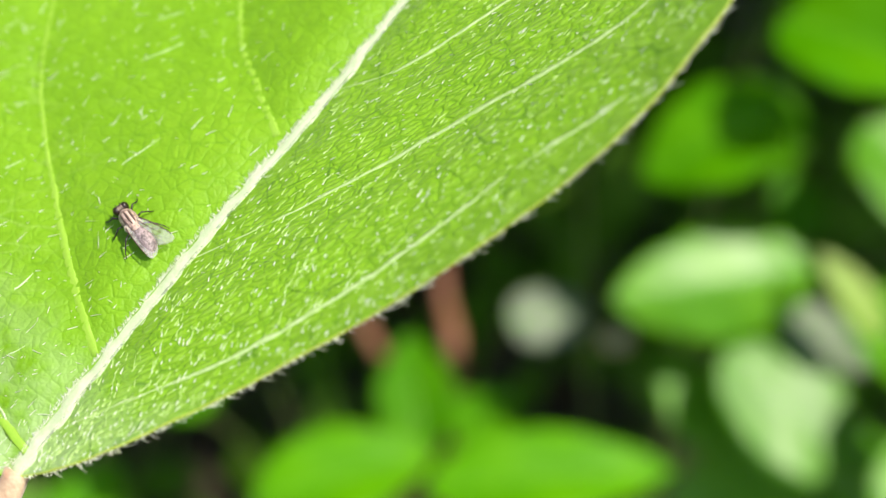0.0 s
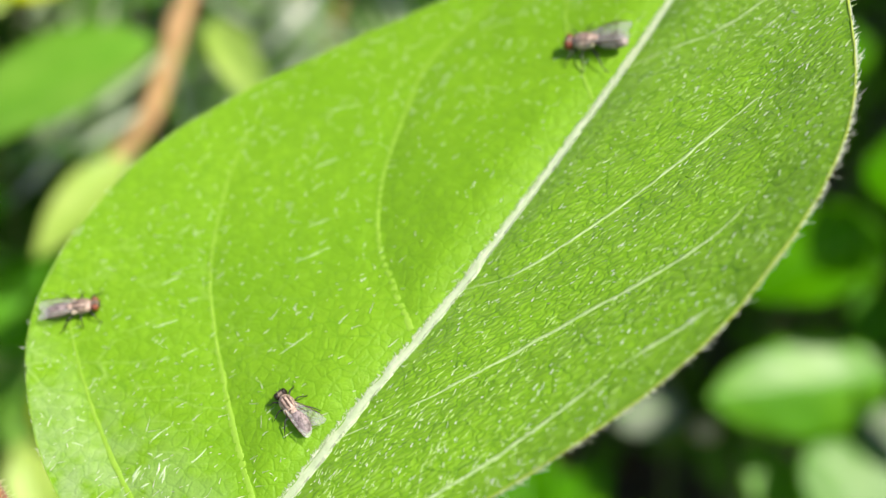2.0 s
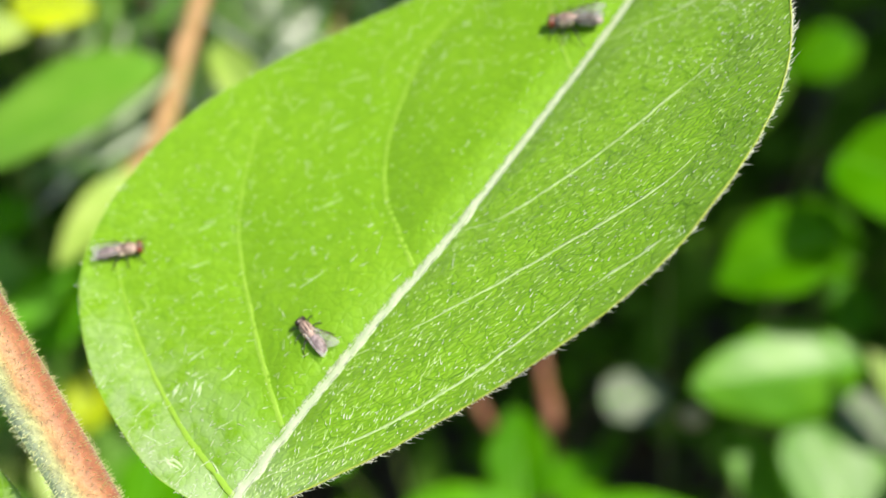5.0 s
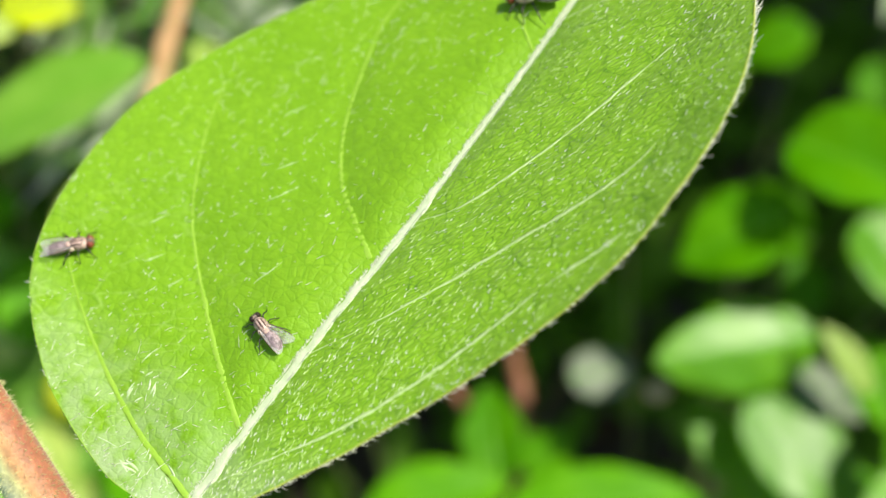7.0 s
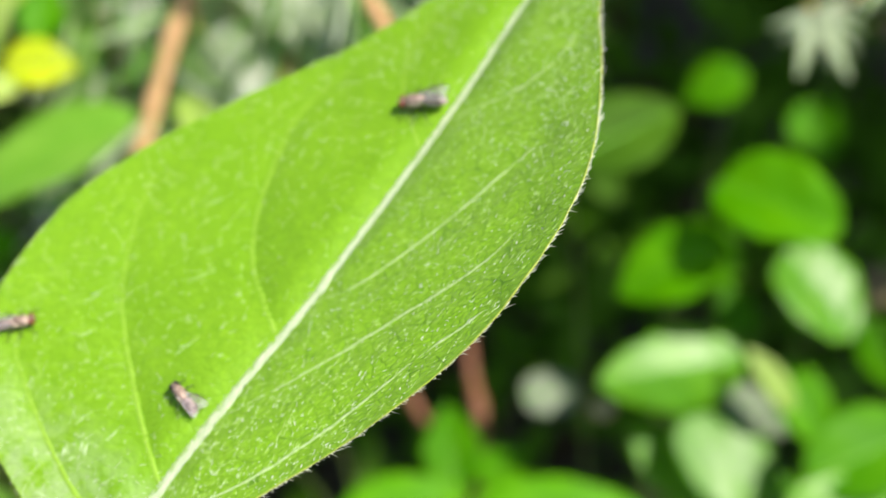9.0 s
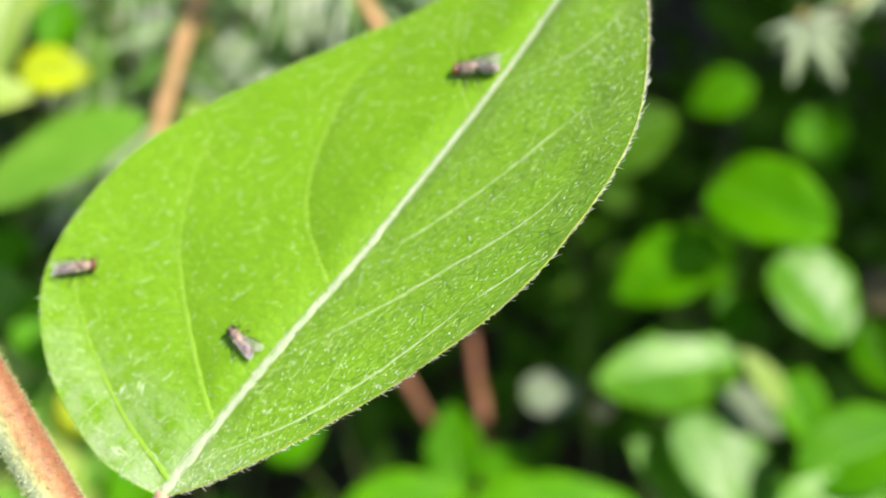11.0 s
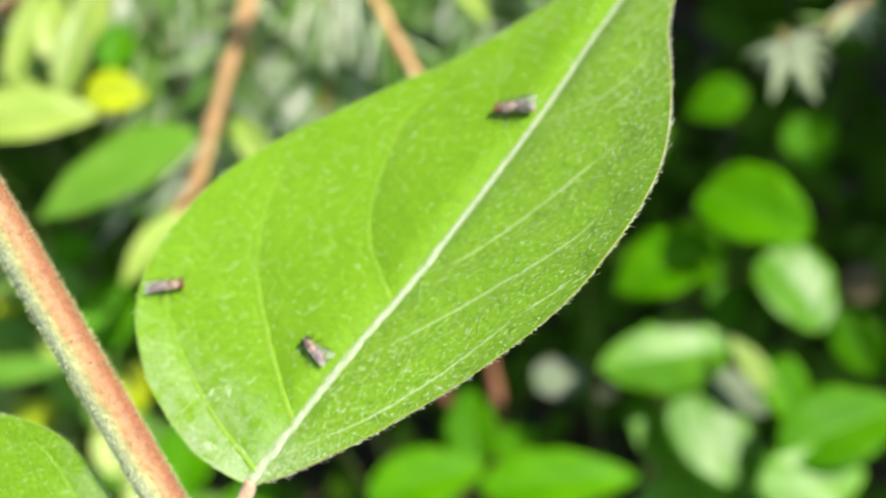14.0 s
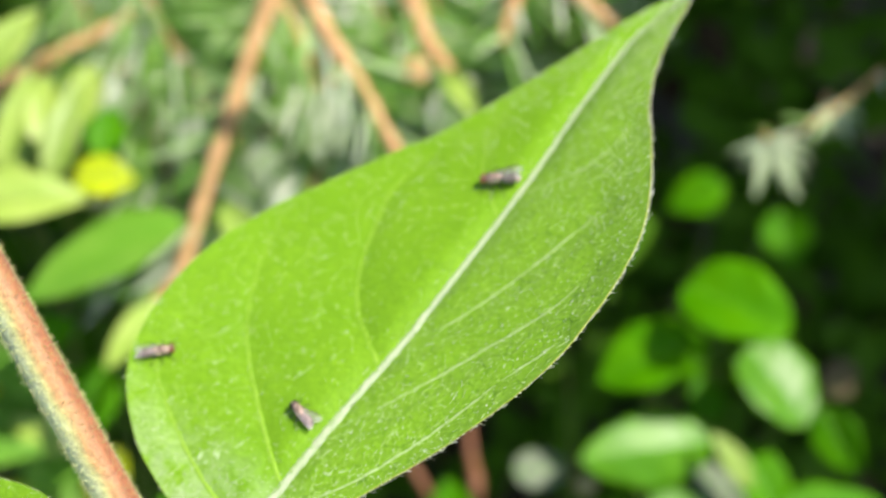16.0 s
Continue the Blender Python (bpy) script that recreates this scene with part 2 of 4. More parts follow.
def stem_material():
    m, t, p = material("red_downy_stem")
    at = coords(t)
    split = t.nodes.new("ShaderNodeSeparateXYZ")
    t.links.new(at, split.inputs[0])
    grain = noise_of(t, at, 1400.0, 4)
    streak = noise_of(t, at, 160.0, 2)
    lean = t.nodes.new("ShaderNodeMath")
    lean.operation = 'MULTIPLY_ADD'
    t.links.new(streak, lean.inputs[0])
    lean.inputs[1].default_value = 0.0016
    t.links.new(split.outputs[0], lean.inputs[2])
    scaled = t.nodes.new("ShaderNodeMapRange")
    scaled.inputs["From Min"].default_value, scaled.inputs["From Max"].default_value = -0.0004, 0.0031
    t.links.new(lean.outputs[0], scaled.inputs[0])
    c = ramp(t, scaled.outputs[0], [(0.0, (0.58, 0.66, 0.40)), (0.30, (0.54, 0.54, 0.24)), (0.50, (0.50, 0.29, 0.12)), (0.97, (0.34, 0.12, 0.06))]).outputs[0]
    c = mixed(t, 1.0, c, ramp(t, grain, [(0.3, (0.7, 0.7, 0.7)), (0.75, (1.25, 1.25, 1.2))]).outputs[0], 'MULTIPLY')
    t.links.new(c, p.inputs["Base Color"])
    p.inputs["Roughness"].default_value = 0.55
    p.inputs["Sheen Weight"].default_value = 0.3
    bumped(t, p, grain, 0.6, 0.00025)
    return m


M_STEM = stem_material()
M_PETIOLE = plain("pink_petiole", (0.48, 0.27, 0.17), (0.66, 0.54, 0.35), 700, 0.5, 0.4, 0.0002, 0.0, 0.3)
M_THORAX = plain("grey_brown_cuticle", (0.035, 0.024, 0.021), (0.64, 0.46, 0.38), 1500, 0.45, 0.5, 0.0001, lo=0.36, hi=0.55)
M_ABDOMEN = plain("grey_pollinose_cuticle", (0.11, 0.085, 0.085), (0.44, 0.35, 0.35), 1300, 0.5, 0.4, 0.0001, lo=0.42, hi=0.58)
M_STRIPE = plain("dark_brown_stripe", (0.05, 0.03, 0.024), (0.15, 0.092, 0.072), 2500, 0.5)
M_EYE = plain("red_eye", (0.12, 0.026, 0.014), (0.27, 0.065, 0.032), 3000, 0.3, 0.4, 0.00004)
M_EYE_DARK = plain("dark_brown_eye", (0.010, 0.006, 0.005), (0.03, 0.014, 0.011), 3000, 0.3, 0.4, 0.00004)
M_FACE = plain("buff_face", (0.03, 0.022, 0.018), (0.36, 0.27, 0.20), 2500, 0.5, lo=0.46, hi=0.62)
M_CREAM = plain("cream_scale", (0.44, 0.34, 0.24), (0.66, 0.54, 0.42), 1500, 0.5)
M_LEG = plain("black_leg", (0.010, 0.009, 0.008), (0.03, 0.025, 0.022), 2500, 0.45, 0)


def wing_material():
    m, t, p = material("smoky_wing")
    at = coords(t)
    lines = ramp(t, cells(t, at, 650.0), [(0.0, (0.28, 0.23, 0.24)), (0.08, (0.70, 0.65, 0.67))]).outputs[0]
    t.links.new(lines, p.inputs["Base Color"])
    p.inputs["Roughness"].default_value = 0.28
    clear = t.nodes.new("ShaderNodeBsdfTransparent")
    clear.inputs[0].default_value = (0.92, 0.95, 0.9, 1)
    mix = t.nodes.new("ShaderNodeMixShader")
    mix.inputs[0].default_value = 0.77
    t.links.new(p.outputs[0], mix.inputs[1])
    t.links.new(clear.outputs[0], mix.inputs[2])
    t.links.new(mix.outputs[0], t.nodes["Material Output"].inputs[0])
    return m


M_WING = wing_material()

# ---------------------------------------------------------------- building helpers
MM = 0.001
# An oblique frame looking down on the bed: x across, y up the slope, z towards the viewer.
SLOPE = pose(0, 0, 0.52, 50, 0, 0)


def slope(x, y, d):
    """A place in the oblique frame, from millimetres; d: depth away from its origin."""
    return SLOPE @ Vector((x * MM, y * MM, -d * MM))


def part(name, bm, mat, parent, label="", smooth=True, kind=""):
    me = bpy.data.meshes.new(name)
    bm.to_mesh(me)
    bm.free()
    for f in me.polygons:
        f.use_smooth = smooth
    me.materials.append(mat)
    ob = new(name, me)
    ob.parent = parent
    return tagged(ob, label, kind=kind)


def raw_part(name, verts, faces, mat, parent, label="", kind="", smooth=False):
    me = bpy.data.meshes.new(name)
    me.from_pydata(verts, [], faces)
    me.update()
    for f in me.polygons:
        f.use_smooth = smooth
    me.materials.append(mat)
    ob = new(name, me)
    ob.parent = parent
    return tagged(ob, label, kind=kind)


def smooth_path(points, steps):
    """A Catmull-Rom curve through the points."""
    p = [np.array(q, float) for q in points]
    p = [2 * p[0] - p[1]] + p + [2 * p[-1] - p[-2]]
    out = []
    for i in range(1, len(p) - 2):
        for k in range(steps):
            t = k / steps
            out.append(0.5 * (2 * p[i] + (p[i + 1] - p[i - 1]) * t + (2 * p[i - 1] - 5 * p[i] + 4 * p[i + 1] - p[i + 2]) * t * t
                              + (3 * p[i] - p[i - 1] - 3 * p[i + 1] + p[i + 2]) * t ** 3))
    out.append(p[-2])
    return out


def by_length(curve, n):
    c = np.array(curve)
    s = np.r_[0, np.cumsum(np.linalg.norm(np.diff(c, axis=0), axis=1))]
    u = np.linspace(0, s[-1], n)
    return np.stack([np.interp(u, s, c[:, k]) for k in range(c.shape[1])], 1)


def tube(bm, path, radii, sides=10, flat=1.0, up=Vector((0, 0, 1)), rough=0.0):
    """A closed tube along the path; flat squeezes it along up."""
    rings = []
    path = [Vector(p) for p in path]
    for i, p in enumerate(path):
        d = (path[min(i + 1, len(path) - 1)] - path[max(i - 1, 0)]).normalized()
        side = d.cross(up)
        side = side.normalized() if side.length > 1e-6 else d.orthogonal().normalized()
        top = side.cross(d).normalized()
        r = radii(i / (len(path) - 1))
        ring = []
        for k in range(sides):
            a = 2 * math.pi * k / sides
            rr = r * (1 + rough * noise.noise(p * 900 + Vector((math.cos(a), math.sin(a), 0))))
            ring.append(bm.verts.new(p + side * math.cos(a) * rr + top * math.sin(a) * rr * flat))
        rings.append(ring)
    for a, b in zip(rings, rings[1:]):
        for k in range(sides):
            bm.faces.new((a[k], a[(k + 1) % sides], b[(k + 1) % sides], b[k]))
    bm.faces.new(rings[0][::-1])
    bm.faces.new(rings[-1])
    bmesh.ops.recalc_face_normals(bm, faces=bm.faces[:])


def ellipsoid(bm, centre, axes, turn=None, u=16, v=12, pinch=0.0):
    m = Matrix.Translation(centre) @ (turn or Matrix.Identity(4)) @ Matrix.Diagonal((*axes, 1))
    got = bmesh.ops.create_uvsphere(bm, u_segments=u, v_segments=v, radius=1.0)["verts"]
    for w in got:
        k = 1 - pinch * w.co.x
        w.co = m @ Vector((w.co.x, w.co.y * k, w.co.z * k))


# ---------------------------------------------------------------- the ground
def ground():
    bm = bmesh.new()
    n, half = 90, 0.9
    grid = [[bm.verts.new((half * (2 * i / n - 1), 0.6 + half * (2 * j / n - 1), 0)) for j in range(n + 1)] for i in range(n + 1)]
    for row in grid:
        for w in row:
            edge = max(abs(w.co.x), abs(w.co.y - 0.6)) / half
            w.co.z = (1 - edge ** 4) * (0.018 * noise.noise(w.co * 9) + 0.012 * noise.noise(w.co * 31))
    for i in range(n):
        for j in range(n):
            bm.faces.new((grid[i][j], grid[i + 1][j], grid[i + 1][j + 1], grid[i][j + 1]))
    far = [bm.verts.new((x, y, 0)) for x, y in ((-60, -60), (60, -60), (60, 60), (-60, 60))]
    sides = [[grid[i][0] for i in range(n + 1)], [grid[n][j] for j in range(n + 1)],
             [grid[n - i][n] for i in range(n + 1)], [grid[0][n - j] for j in range(n + 1)]]
    for k in range(4):
        a, b = far[k], far[(k + 1) % 4]
        s = sides[k]
        for q, r in zip(s, s[1:]):
            bm.faces.new((a, r, q))
        bm.faces.new((a, b, s[-1]))
    bmesh.ops.recalc_face_normals(bm, faces=bm.faces[:])
    ob = part("ground", bm, M_SOIL, None)
    tagged(ob, "dark bare garden soil in deep shade", "ground", kind="structure")


ground()

# ---------------------------------------------------------------- the downy plant
PLANT_ROWS = [
    (0, pose(-0.02297, 0.15543, 0.33437, 53.121, 1.703, 1.395)),
    (0.2, pose(-0.02127, 0.15096, 0.33460, 52.825, 0.669, 3.203)),
    (0.3, pose(-0.02233, 0.15020, 0.33488, 52.572, 0.386, 2.630)),
    (0.5, pose(-0.02390, 0.15031, 0.33731, 52.076, -0.183, 1.485)),
    (0.8, pose(-0.02648, 0.14349, 0.33863, 51.464, -0.910, 0.620)),
    (1, pose(-0.03089, 0.14174, 0.34274, 51.065, -1.396, 0.042)),
    (1.2, pose(-0.03233, 0.14331, 0.34443, 51.009, -1.326, 0.356)),
    (1.5, pose(-0.03193, 0.14380, 0.34476, 50.927, -1.219, 0.828)),
    (1.7, pose(-0.03282, 0.14078, 0.34293, 50.825, -1.404, 0.906)),
    (2, pose(-0.03507, 0.14095, 0.34574, 50.670, -1.681, 1.023)),
    (2.2, pose(-0.03413, 0.14182, 0.34712, 50.800, -1.518, 1.069)),
    (2.5, pose(-0.03091, 0.14221, 0.34801, 50.995, -1.273, 1.137)),
    (2.7, pose(-0.02978, 0.13946, 0.34763, 50.619, -1.049, 1.357)),
    (3, pose(-0.03161, 0.13679, 0.34883, 50.057, -0.712, 1.684)),
    (3.2, pose(-0.03225, 0.13477, 0.34890, 50.296, -0.310, 1.899)),
    (3.5, pose(-0.02628, 0.13579, 0.35336, 50.654, 0.292, 2.223)),
    (3.7, pose(-0.02472, 0.14024, 0.35266, 50.954, 0.138, 1.428)),
    (6, pose(-0.03359, 0.14297, 0.35402, 49.127, -0.709, 0.697)),
    (6.2, pose(-0.03324, 0.14205, 0.35441, 49.527, -0.648, 0.041)),
    (6.5, pose(-0.03084, 0.14420, 0.35910, 50.124, -0.550, -0.943)),
    (6.7, pose(-0.03203, 0.14077, 0.36265, 51.040, -0.934, -0.516)),
    (7, pose(-0.03283, 0.13045, 0.36199, 52.404, -1.527, 0.117)),
    (7.2, pose(-0.03189, 0.13408, 0.35717, 51.902, -0.686, 0.656)),
    (7.5, pose(-0.03081, 0.14255, 0.35345, 51.166, 0.581, 1.461)),
    (7.7, pose(-0.03376, 0.13399, 0.36124, 51.116, -0.803, 1.361)),
    (8, pose(-0.03459, 0.11702, 0.36817, 51.043, -2.879, 1.221)),
    (8.2, pose(-0.03330, 0.12027, 0.37113, 50.701, -2.311, 0.824)),
    (8.5, pose(-0.03424, 0.12266, 0.37254, 50.182, -1.464, 0.221)),
    (8.7, pose(-0.03556, 0.12088, 0.37239, 50.507, -1.590, 0.205)),
    (9, pose(-0.03862, 0.11685, 0.37046, 50.993, -1.782, 0.180)),
    (11.5, pose(-0.02598, 0.11413, 0.37792, 50.856, -0.010, -0.265)),
    (11.7, pose(-0.02509, 0.11112, 0.37859, 50.508, -0.498, -0.357)),
    (12, pose(-0.02779, 0.10885, 0.38226, 49.988, -1.233, -0.487)),
    (12.2, pose(-0.02882, 0.10737, 0.38295, 50.267, -0.896, -0.365)),
    (12.5, pose(-0.02604, 0.10635, 0.38546, 50.685, -0.391, -0.179)),
    (12.7, pose(-0.02603, 0.10384, 0.38624, 50.611, -0.617, -0.261)),
    (13, pose(-0.02870, 0.09973, 0.38697, 50.501, -0.956, -0.384)),
    (13.2, pose(-0.02901, 0.09995, 0.38817, 49.961, -0.468, -0.326)),
    (13.5, pose(-0.02676, 0.10070, 0.39044, 49.151, 0.265, -0.249)),
    (13.7, pose(-0.02649, 0.09867, 0.38928, 49.491, 0.160, -0.148)),
    (14, pose(-0.02672, 0.09792, 0.39024, 50.000, 0.000, -0.000)),
    (14.5, pose(-0.02641, 0.09846, 0.38916, 50.236, 0.119, 0.542)),
    (15, pose(-0.02597, 0.09694, 0.38804, 50.380, 0.069, 0.407)),
    (15.2, pose(-0.02707, 0.10006, 0.38966, 50.903, -0.069, 0.242)),
    (15.5, pose(-0.02659, 0.10478, 0.39230, 51.690, -0.267, -0.006)),
    (15.7, pose(-0.02740, 0.10882, 0.39861, 51.086, -0.556, -0.003)),
    (16, pose(-0.02808, 0.10265, 0.39138, 50.176, -0.982, -0.000)),
]
REST = pose(-0.02672, 0.09792, 0.39024, 50, 0, 0)
plant = new("plant")
plant.matrix_world = REST
tagged(plant, "downy broad-leaved plant with red-flushed stem and bright green leaf", "plant")

# The big leaf in its own frame: x from base to tip, y to one margin, z off the upper face; millimetres.
LEAF_AT = pose(0.00288, 0.00743, 0.00067, -41.302, 18.353, 50.997)
RIB = by_length(smooth_path([(0, 0), (18.8, -0.3), (35.2, -1.3), (49.9, -0.9), (64.6, -0.1), (80.7, 2.3), (97.7, 4.0), (109.3, 1.5)], 12), 141)
MARGIN_A = by_length(smooth_path([(0, 0), (-0.7, 3.8), (-0.6, 9.1), (2.2, 18.0), (6.6, 24.8), (11.8, 29.4), (19.5, 32.2), (29.1, 33.4), (38, 32.2),
                                  (46, 29.5), (54.5, 25.8), (62, 21.9), (70, 17.8), (86, 12.0), (102, 6.2), (109.3, 1.5)], 12), 141)
MARGIN_B = by_length(smooth_path([(0, 0), (4.2, -5.0), (15.8, -13.5), (29.1, -22.0), (39.3, -26.2), (50, -27.3), (60, -24.9), (72.6, -16.8),
                                  (80, -11.0), (90.7, -5.5), (104.2, -1.3), (109.3, 1.5)], 12), 141)
VEINS_A = [[(29.4, 0), (32.3, 4.5), (35.2, 8.6), (40.8, 12.8), (47.6, 15.8), (54.3, 18.0), (63.0, 17.2)],
           [(9.6, 0.6), (13.1, 5.9), (18.2, 12.8), (23.7, 19.2), (31.3, 24.4), (38.4, 27.6)],
           [(1.9, 0.1), (4.5, 10.0), (8.7, 19.4), (12.7, 25.6), (15.4, 28.2)],
           [(56.6, 0), (63.5, 8.0), (70.9, 11.8), (79.3, 12.4)]]
VEINS_B = [[(60.6, -0.2), (63.6, -3.8), (66.2, -7.0), (70.2, -9.8), (75.5, -10.6)],
           [(34.2, -0.9), (37.2, -5.2), (41.6, -8.2), (49.2, -11.9), (57.4, -15.2), (60.5, -16.6)],
           [(18.0, -0.2), (23.7, -5.1), (29.3, -9.2), (35.4, -13.4), (40.0, -16.9), (45.5, -20.5), (50.4, -21.9)],
           [(3.6, -0.3), (9.9, -5.6), (14.1, -9.1), (20.7, -13.4), (27.6, -17.1), (32.5, -19.4)],
           [(33.2, -19.9), (35.5, -21.3), (37.6, -22.8), (40.1, -24.3)]]
VEIN_POINTS = np.concatenate([by_length(smooth_path(v, 8), 150) for v in VEINS_A + VEINS_B])
# how deep the blade is creased along each vein, fading towards its end
CREASE = np.concatenate([deep * (1 - 0.6 * np.linspace(0, 1, 150) ** 1.5) for deep in (0.74, 0.76, 0.68, 0.3) + (0.45,) * len(VEINS_B)])


def leaf_height(a, b):
    """How far the blade arches off its plane, with the blade swelling between the veins."""
    p, q = a / 100, b / 100
    h = 6.38 * p + 11.53 * q - 6.85 * p * p - 34.44 * p * q + 50.32 * q * q
    mid = np.interp(a, RIB[:, 0], RIB[:, 1])
    off = abs(b - mid)
    gaps = ((VEIN_POINTS - (a, b)) ** 2).sum(1)
    nearest = gaps.argmin()
    near = math.sqrt(gaps[nearest])
    # the broad half is creased along its veins, the other softly quilted
    rise = 0.85 - CREASE[nearest] * math.exp(-near / 2.6) if b > mid else 0.45 * (1 - math.exp(-(near / 3.2) ** 2))
    swell = rise * (1 - math.exp(-(off / 2.0) ** 2))
    wave = 0.22 * noise.noise(Vector((a * 0.09, b * 0.09, 3.1))) + 0.10 * noise.noise(Vector((a * 0.4, b * 0.4, 7.7)))
    return h + swell + wave + 0.9 * (1 - math.exp(-off / 3.0))


def on_leaf(a, b, up=0.0):
    return Vector((a, b, leaf_height(a, b) + up)) * MM


def leaf_normal(a, b):
    e = 0.3
    return (on_leaf(a + e, b) - on_leaf(a - e, b)).cross(on_leaf(a, b + e) - on_leaf(a, b - e)).normalized()


def blade_mesh():
    """The blade: a curved sheet a third of a millimetre thick."""
    n, w = 141, 60
    bm = bmesh.new()
    top, low = [], []
    for i in range(n):
        out = [0.994 * k / (w - 1) for k in range(w)] + [1.0]
        spread = [RIB[i] + (MARGIN_A[i] - RIB[i]) * q for q in out[:0:-1]]
        spread += [RIB[i] + (MARGIN_B[i] - RIB[i]) * q for q in out]
        jag = 0.12 * noise.noise(Vector((i * 0.6, 0, 0)))
        for k in (0, 1):
            spread[k] = spread[k] + np.array((0, jag))
            spread[-1 - k] = spread[-1 - k] + np.array((0, 0.12 * noise.noise(Vector((i * 0.6, 5, 0)))))
        rows = [on_leaf(a, b) for a, b in spread]
        top.append([bm.verts.new(p) for p in rows])
        low.append([bm.verts.new(p - Vector((0, 0, (0.32 - 0.24 * (abs(k - w) / w) ** 6) * MM))) for k, p in enumerate(rows)])
    m = 2 * w
    for i in range(n - 1):
        for k in range(m):
            bm.faces.new((top[i][k], top[i][k + 1], top[i + 1][k + 1], top[i + 1][k]))
            bm.faces.new((low[i][k], low[i + 1][k], low[i + 1][k + 1], low[i][k + 1]))
        bm.faces.new((top[i][0], top[i + 1][0], low[i + 1][0], low[i][0]))
        bm.faces.new((top[i][m], low[i][m], low[i + 1][m], top[i + 1][m]))
    bmesh.ops.remove_doubles(bm, verts=bm.verts[:], dist=1e-6)
    bmesh.ops.recalc_face_normals(bm, faces=bm.faces[:])
    return bm


def hair(verts, faces, root, way, length, thick, curl=None):
    """A bent tapering bristle of three sides; curl: the way in which its tip turns."""
    side = way.orthogonal().normalized()
    other = way.cross(side).normalized()
    bend = Vector((random.uniform(-1, 1), random.uniform(-1, 1), random.uniform(-1, 1))) * 0.25
    if curl:
        bend += curl
    i, last = len(verts), 3 if curl else 1
    for share, r in ((0, 1.0), (0.3, 0.9), (0.55, 0.75), (0.8, 0.5)) if curl else ((0, 1.0), (0.55, 0.7)):
        c = root + way * length * share + bend * length * share * share
        for k in range(3):
            a = 2.094 * k
            verts.append(c + side * math.cos(a) * thick * r + other * math.sin(a) * thick * r)
    verts.append(root + way * length + bend * length)
    for k in range(3):
        j = (k + 1) % 3
        for n in range(0, 3 * last, 3):
            faces.append((i + n + k, i + n + j, i + n + 3 + j, i + n + 3 + k))
        faces.append((i + 3 * last + k, i + 3 * last + j, i + 3 * last + 3))


